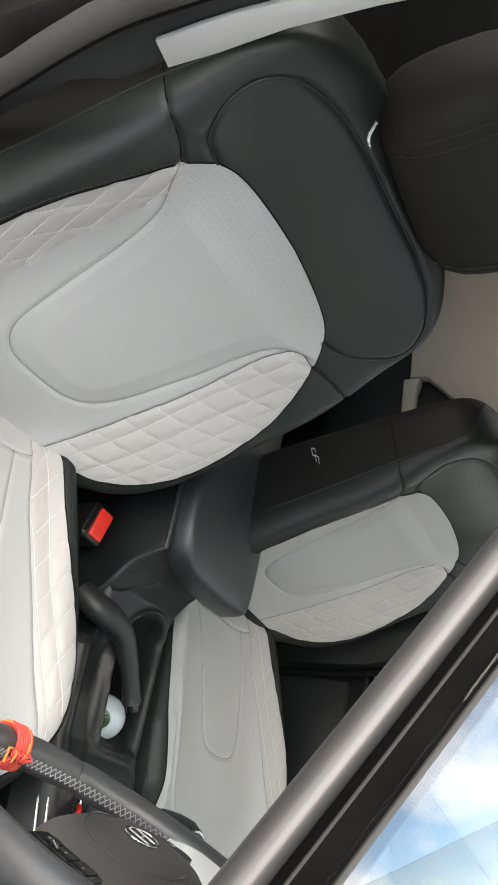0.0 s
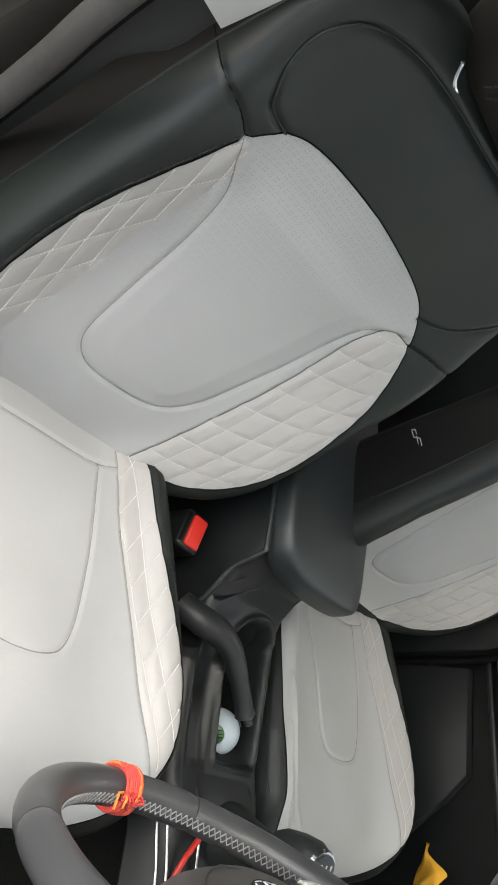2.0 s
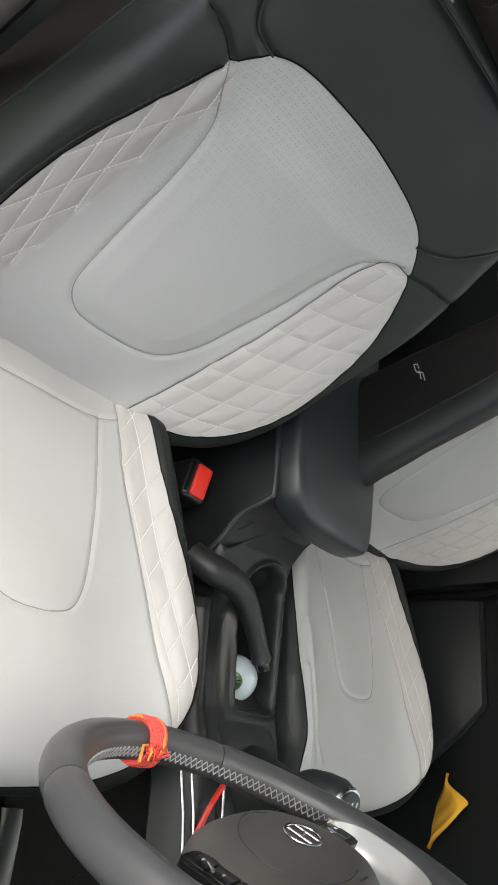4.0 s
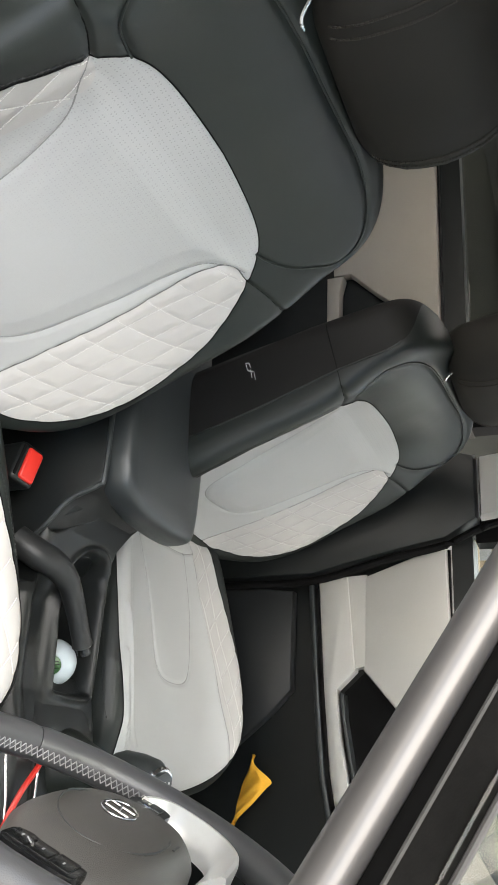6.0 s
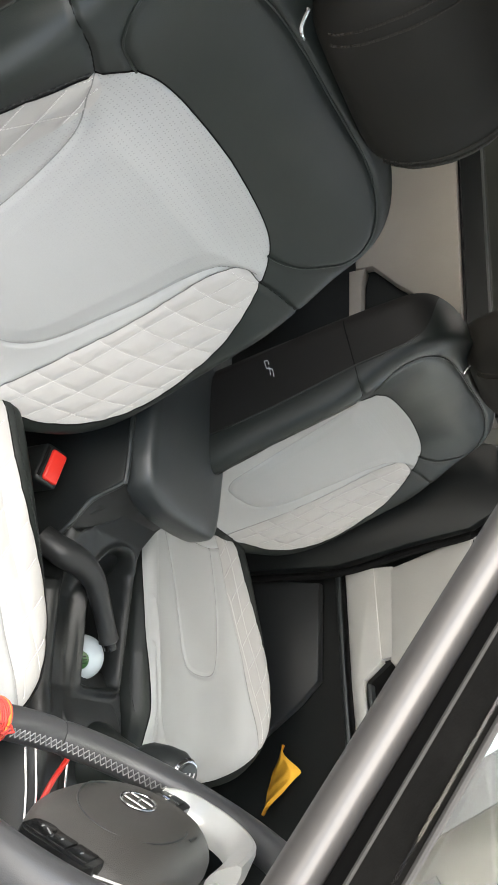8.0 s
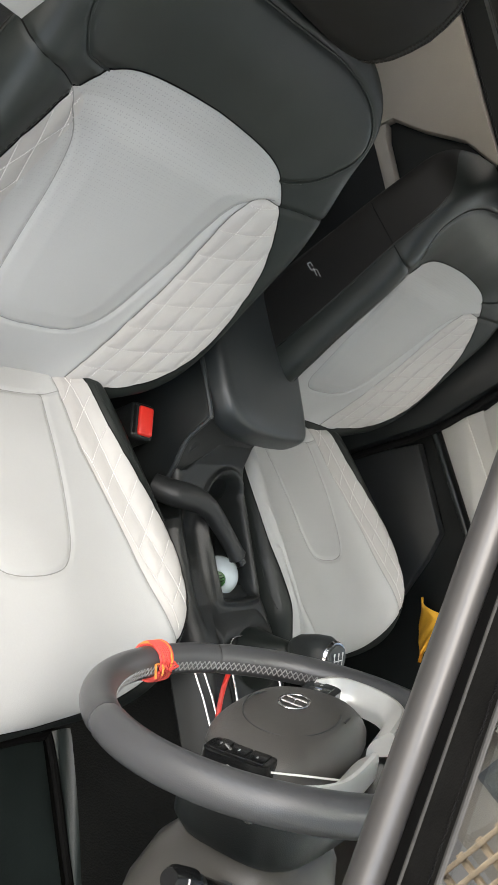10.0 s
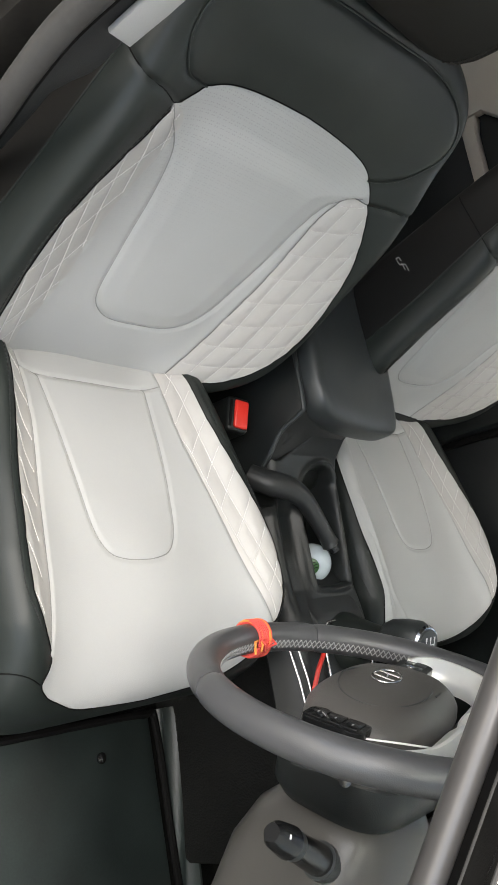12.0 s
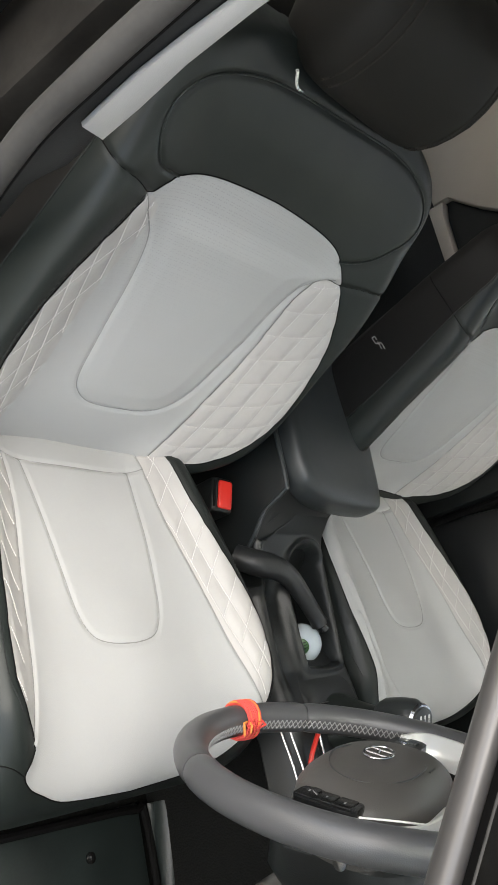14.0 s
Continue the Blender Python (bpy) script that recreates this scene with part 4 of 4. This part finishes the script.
brake = thing("handbrake", "black handbrake lever lying between the seats", "handbrake", (.0, .14, .56))
hb = [Vector(p) - Vector((0, .14, .56)) for p in smooth_line([(.085, .160, .645), (.070, .176, .668), (.046, .184, .678), (.018, .199, .682), (-.005, .226, .682), (-.022, .252, .682), (-.033, .270, .682)], 6)]
hb_r = np.interp(np.linspace(0, 1, len(hb)), (0, .2, .4, .55, .75, .92, 1), (.019, .0195, .0178, .0152, .0132, .0130, .0146))
part("grip", tube(hb, hb_r, 20, True, None, .9), POCKET, brake, "black grip")
part("collar", tube([hb[-1] - (hb[-1] - hb[-3]).normalized() * .002, hb[-1] + (hb[-1] - hb[-3]).normalized() * .003], .0105, 16), PLASTIC_SOFT, brake)
tip = (hb[-1] - hb[-3]).normalized()
part("button", tube([hb[-1], hb[-1] + tip * .012, hb[-1] + tip * .014], [.0085, .0085, .006], 14), GLOSS, brake, "release button")

ball = thing("air_freshener", "pale blue ball air freshener with green gel, in the tray", "air freshener", (-.051, .2885, .630))
shell = bmesh.new()
bmesh.ops.create_uvsphere(shell, u_segments=28, v_segments=18, radius=.0300)
part("shell", shell, BALL, ball, "pale blue round shell")
hole_dir = Vector((.78, .22, .46)).normalized()
q = hole_dir.to_track_quat("Z", "Y").to_matrix().to_4x4()
part("gel_window", disc_stack(((.0122, .0264), (.0118, .0284), (.009, .0294), (.001, .0299)), 24, q), GREEN, ball, "green gel window")
part("window_rim", disc_stack(((.0140, .0258), (.0142, .0272), (.0126, .0284), (.0120, .0270)), 24, q), BALL, ball)
for i in range(5):
    part("grille_bar", box((.0012, .020 - .002 * abs(i - 2) ** 1.5, .0012), ((i - 2) * .0042, 0, .0297 - .0004 * (i - 2) ** 2), 0, q), RUBBER, ball)

buckle = thing("seat_belt_buckle", "black seat belt buckle with a red release button", "seat belt buckle", (.104, .074, .588))
bmx = Matrix.Translation((0, 0, .072)) @ pose(0, 0, 0, -8, 14, -14)
part("body", box((.036, .052, .075), (0, 0, -.036), .006, bmx, 3), PLASTIC, buckle, "black buckle body")
part("release_button", box((.023, .042, .010), (-.003, 0, .0005), .0035, bmx, 3), RED, buckle, "red release button")
part("tongue_slot", box((.004, .040, .003), (.014, 0, .0012), .001, bmx), RUBBER, buckle)
part("stalk", tube([(0, 0, -.12), (0, 0, .0)], .009, 8, True, None, .5), RUBBER, buckle)

wire = [(.012, .405, .668), (.028, .413, .682), (.043, .426, .684), (.053, .442, .680), (.057, .465, .671), (.068, .50, .664), (.09, .55, .65)]
tagged(part("red_cable", tube(smooth_line(wire, 8), .0034, 8), RED), "thin red cable hanging over the console", "cable")

# ---------------------------------------------------------------- steering wheel
W_AT, W_TILT, W_TURN = Vector((.345, .458, .957)), 25.4, 192
RIM_R = .167
wheel_m = pose(0, 0, 0, 90 - W_TILT, 0, 0)
turned = wheel_m @ pose(0, 0, 0, 0, 0, W_TURN)
wheel = thing("steering_wheel", "black leather steering wheel with red thread tied on its rim", "steering wheel", W_AT)


def placed(bm, m):
    bmesh.ops.transform(bm, matrix=m, verts=bm.verts)
    return bm


def rim_arc(a0, a1, n, r=RIM_R):
    return [(r * math.cos(radians(a)), r * math.sin(radians(a)), 0) for a in np.linspace(a0, a1, n)]


# the seams that part the rim, in degrees of the still wheel
for a0, a1 in ((-30, -121), (-121, -240), (-240, -330 - 60)):
    n = max(12, int(abs(a1 - a0) / 2.5))
    rad = [.0153 if 0 < i < n - 1 else .0143 for i in range(n)]
    seg = tube(rim_arc(a0 - .25, a1 + .25, n), rad, 20, True)
    part("rim", placed(seg, wheel_m), RIM, wheel, "black leather rim section")
lacing = bmesh.new()
for i, a in enumerate(np.arange(-168, -46, 2.1)):
    for s0, s1 in ((0, 1), (1, 0)):
        p = []
        for k, s in enumerate((s0, s1)):
            ang, tw = radians(a + (2.1 if k else 0)), radians(191 + 32 * (s - .5))
            rr = RIM_R + .0158 * math.cos(tw)
            p.append(Vector((rr * math.cos(ang), rr * math.sin(ang), .0158 * math.sin(tw))))
        tube(p, .0006, 5, True, lacing)
tagged(part("lacing", placed(lacing, wheel_m), LACE, wheel, "grey hand-laced stitching"), kind="stuff")
rng = random.Random(4)
for mat_t, n, name in ((RED_THREAD, 34, "red_thread"), (ORANGE_THREAD, 5, "orange_thread")):
    coil = bmesh.new()
    for i in range(n):
        a = radians(-94 + rng.uniform(-3.2, 3.2))
        c, d = Vector((RIM_R * math.cos(a), RIM_R * math.sin(a), 0)), Vector((math.cos(a), math.sin(a), 0))
        tang, off = Vector((-math.sin(a), math.cos(a), 0)), rng.uniform(-.003, .003)
        rr = .0165 + rng.uniform(0, .0028)
        tube([c + d * (rr * math.cos(t)) + Vector((0, 0, rr * math.sin(t))) + tang * (off * math.sin(t + i)) for t in np.linspace(0, 2 * math.pi, 19)], .0014, 5, False, coil)
    for i in range(5 if n > 9 else 2):
        a = radians(-94 + rng.uniform(-5, 5))
        p = Vector(((RIM_R - .017) * math.cos(a), (RIM_R - .017) * math.sin(a), .004))
        tube([p, p + Vector((rng.uniform(-.006, .006), rng.uniform(.0, .006), rng.uniform(-.006, .0))), p + Vector((rng.uniform(-.010, .010), rng.uniform(.002, .008), rng.uniform(-.012, -.004)))], .0012, 5, True, coil)
    part(name, placed(coil, wheel_m), mat_t, wheel, name.replace("_", " ") + " wound round the rim")

# hub: in the wheel's own plane, y towards its lower spoke
hub = []
for h, k in ((-.055, .80), (-.03, .94), (-.014, 1.0), (-.006, .985), (.0, .93), (.005, .85), (.0095, .76), (.0135, .62), (.0165, .42), (.0175, .18)):
    ring = []
    for i in range(48):
        a = 2 * math.pi * i / 48
        x, y = .102 * math.copysign(abs(math.cos(a)) ** .8, math.cos(a)), .066 * math.copysign(abs(math.sin(a)) ** .85, math.sin(a))
        ring.append((x * k, -.006 + y * k * (1.0 if y > 0 else .86), h))
    hub.append(ring)
hub_part = part("airbag_cover", placed(loft(hub), turned), HUB, wheel, "black airbag cover")
seam = [(-.010 + .060 * math.cos(a), -.003 + .040 * math.sin(a), .0152 - .004 * abs(math.cos(a))) for a in np.linspace(0, 2 * math.pi, 49)]
part("cover_seam", placed(tube(seam, .0008, 6), turned), PLASTIC_SOFT, hub_part)
badge = bmesh.new()
tube([(.021 * math.cos(a), .0125 * math.sin(a), .0185) for a in np.linspace(0, 2 * math.pi, 41)], .0011, 8, False, badge)
tube([(-.009, -.010, .0185), (-.006, .010, .0185)], .0011, 6, True, badge)
tube([(.006, -.010, .0185), (.009, .010, .0185)], .0011, 6, True, badge)
tube([(-.008, -.002, .0185), (.008, .002, .0185)], .0011, 6, True, badge)
part("badge", placed(badge, turned), CHROME, hub_part, "oval chrome badge")
bars = bmesh.new()
for i in range(2):
    box((.016 - .004 * i, .002, .0006), (.012, -.046 + .005 * i, .0125), 0, turned, 2, bars)
part("moulded_mark", bars, PLASTIC_SOFT, hub_part)
pack = loft([[(-.101 + k * x, .006 + k * y, h) for x, y in rounded_rect(.034, .056, .010)] for h, k in ((-.03, 1), (-.001, 1), (.0015, .97), (.002, .9))])
pk = part("switch_pack", placed(pack, turned), GLOSS, wheel, "black switch pack")
for i, by in enumerate((-.009, .007, .023)):
    part("switch", box((.022, .0145, .0016), (-.102, by, .0022), .0006, turned), GLOSS, pk)
    part("switch_mark", box((.0035, .0012, .0004), (-.104 + .002 * i, by, .0031), 0, turned), LACE, pk)
part("rocker", tube([turned @ Vector((-.106, .013, .0032)), turned @ Vector((-.100, .019, .0032))], .0012, 8), CHROME, pk, "chrome rocker")
part("trim_line", placed(tube(smooth_line([(-.116, .012, -.006), (-.107, -.018, -.004), (-.092, -.046, -.003), (-.069, -.080, -.004)], 6), [.0005] * 6 + [.0009] * 13, 8), turned), SILVER, wheel, "satin silver edge")
for sx, top, mid, wide in ((-1, None, 0, 0), (1, .0045, .095, .062)):
    if top is not None:
        pack = loft([[(sx * (mid + x), .004 + y, h) for x, y in rounded_rect(wide, .034, .012)] for h in (-.012, top - .002, top)])
        pk = part("switch_pack", placed(pack, turned), PLASTIC, wheel, "black switch pack")
        for i, bx in enumerate((mid - .016, mid, mid + .016)):
            part("switch", box((.014, .020, .002), (sx * bx, .004, top + .0004), .0006, turned), PLASTIC_SOFT, pk)
            part("switch_mark", box((.004, .002, .0006), (sx * bx, .004 + .002 * (i - 1), top + .0016), 0, turned), WHITE_PRINT, pk)
        part("rocker", tube([turned @ Vector((sx * mid, .001, top + .0022)), turned @ Vector((sx * mid, .008, top + .0022))], .0012, 8), CHROME, pk, "chrome rocker")
    outer = smooth_line([(.118, .016), (.140, .008), (.155, -.008), (.152, -.034), (.136, -.061), (.110, -.078), (.08, -.084), (.03, -.086)], 6)
    inner = smooth_line([(.118, -.004), (.128, -.004), (.135, -.012), (.134, -.028), (.126, -.048), (.110, -.060), (.08, -.063), (.03, -.064)], 6)
    rings = []
    skip = 9 if sx < 0 else 0
    for (xo, yo), (xi, yi) in zip(outer[skip:], inner[skip:]):
        ring = [(xo, yo, -.012), (xo, yo, .004)] + [(xo + (xi - xo) * f, yo + (yi - yo) * f, h) for f, h in ((.08, .008), (.25, .008), (.75, -.002), (.94, -.008), (1, -.012))] + [(xi, yi, -.02)]
        rings.append([(sx * x, y, h) for x, y, h in ring])
    part("spoke_trim", placed(loft(rings), turned), SILVER, wheel, "satin silver spoke trim")
    part("spoke", placed(loft([[(sx * x, y + .0, h) for x, y in ((.06, -.008), (.152, -.004), (.154, .018), (.06, .022))] for h in (-.024, -.014)]), turned), PLASTIC, wheel, "black spoke")
part("lower_spoke", placed(loft([[(x, y, h) for x, y in ((-.05, -.06), (.05, -.06), (.035, -.16), (-.035, -.16))] for h in (-.034, -.018)]), turned), PLASTIC, wheel, "black lower spoke")

# column behind the wheel: clock-spring cover, shroud and light stalk
A = wheel_m.to_3x3() @ Vector((0, 0, -1))
column = thing("steering_column", "charcoal steering column shroud with light switch stalk", "steering column", W_AT + A * .06)


def column_ring(d, w, h, drop, n=40, pw=.6):
    return [wheel_m @ Vector((w * math.copysign(abs(math.cos(a)) ** pw, math.cos(a)), drop + h * math.copysign(abs(math.sin(a)) ** pw, math.sin(a)), -d)) - A * .06 for a in np.linspace(0, 2 * math.pi, n + 1)[:-1]]


part("rear_cover", loft([column_ring(.045, .07, .062, -.002), column_ring(.055, .078, .07, -.004), column_ring(.085, .076, .068, -.006), column_ring(.098, .066, .058, -.008)]), PLASTIC, column, "black wheel back cover")
part("cover_screw", disc_stack(((.0055, 0), (.0055, .0015), (.003, .002)), 16, Matrix.Translation(Vector((.426, .514, .955)) - W_AT - A * .06) @ pose(0, 0, 0, 0, 70, 0)), GLOSS, column, "screw")
part("shroud", loft([column_ring(.09, .045, .04, -.01), column_ring(.10, .062, .056, -.012), column_ring(.12, .074, .070, -.018), column_ring(.16, .082, .082, -.026), column_ring(.24, .088, .09, -.035), column_ring(.34, .09, .095, -.04)]), DASH, column, "brown-charcoal column shroud")
st0, st1 = Vector((.425, .577, .913)) - W_AT - A * .06, Vector((.505, .533, .932)) - W_AT - A * .06
sd = (st1 - st0).normalized()
stalk = part("light_stalk", tube([st0 - sd * .02, st0, st0 + sd * .03, st0 + sd * .05], [.013, .0135, .0125, .011], 18), GLOSS, column, "black light switch stalk")
part("stalk_collar", tube([st0 - sd * .012, st0 + sd * .002], .0160, 20), PLASTIC_SOFT, stalk)
part("stalk_ring", tube([st0 + sd * .05, st0 + sd * .058], .0125, 18), PLASTIC_SOFT, stalk)
part("stalk_knob", tube([st0 + sd * .056, st0 + sd * .06, st0 + sd * .082, st0 + sd * .09], [.0105, .0136, .0112, .0070], 20), GLOSS, stalk, "ribbed end knob")
icons = bmesh.new()
side = Vector((.4, -.2, 1)).normalized()
for i in range(3):
    p = st0 + sd * (.030 + .021 * i) + side * (.0128 + .0004 * i)
    box((.0035, .0028, .0008), (0, 0, 0), 0, Matrix.Translation(p) @ side.to_track_quat("Z", "Y").to_matrix().to_4x4(), 2, icons)
part("stalk_icons", icons, WHITE_PRINT, stalk, "white light symbols")

# emblem on the passenger backrest's side
em = bmesh.new()
for stroke in ([(.333, .270), (.341, .270), (.343, .265), (.330, .265), (.324, .273), (.311, .272)], [(.330, .269), (.325, .269), (.316, .268)]):
    L = np.array(stroke)
    t = np.linspace(0, len(L) - 1, 6 * len(L))
    L = np.stack([np.interp(t, np.arange(len(L)), L[:, k]) for k in (0, 1)], 1)
    tube(spread(back_place(L)), .0009, 6, True, em, .6)
part("emblem", em, WHITE_PRINT, passenger_seat, "small white embroidered emblem")

# ---------------------------------------------------------------- surroundings seen through glass and in reflections
house = thing("building", "pale concrete building across the yard", "building", (-16, 3, 0))
part("wall", box((6, 9, 2.0), (0, 0, 1.0), .02), BUILDING, house)
part("roof", loft([[(x, y, 2.0) for x, y in ((-3.4, -5), (3.4, -5), (3.4, 5), (-3.4, 5))], [(x, y, 2.9) for x, y in ((-.3, -4), (.3, -4), (.3, 4), (-.3, 4))]]), ROOF, house, "dark pitched roof")
for iy in (-3, -1, 1, 3):
    win = part("window", box((.1, .8, .8), (3.0, iy * 1.05, 1.2), .03), PLASTIC_SOFT, house)
    part("pane", box((.02, .6, .6), (3.06, iy * 1.05, 1.2), 0), PANE, win, "pale blue pane")
fence = thing("fence", "weathered wooden lattice fence beyond the car", "fence", (-7, 2, 0))
for i in range(56):
    y = -6 + i * .25
    part("post", box((.06, .06, 1.05), (0, y, .52), .008), FENCE, fence)
for z in (.2, .36, .52, .68, .84, 1.0):
    part("rail", box((.04, 14, .05), (.05, .75, z), .01), FENCE, fence)

# added wall: darkens the rear window view and cuts light on the passenger side
boundary = thing("dim_wall", "dark wall added behind the car to dim the rear window view", "wall", (-4.2, -5.5, 0))
part("wall", box((.25, 9, 3.4), (0, 0, 1.7), .02), DIM_CONCRETE, boundary)
for z in (1.0, 1.75, 2.5):
    part("ledge", box((.12, 9, .10), (.16, 0, z), .015), DIM_CONCRETE, boundary)
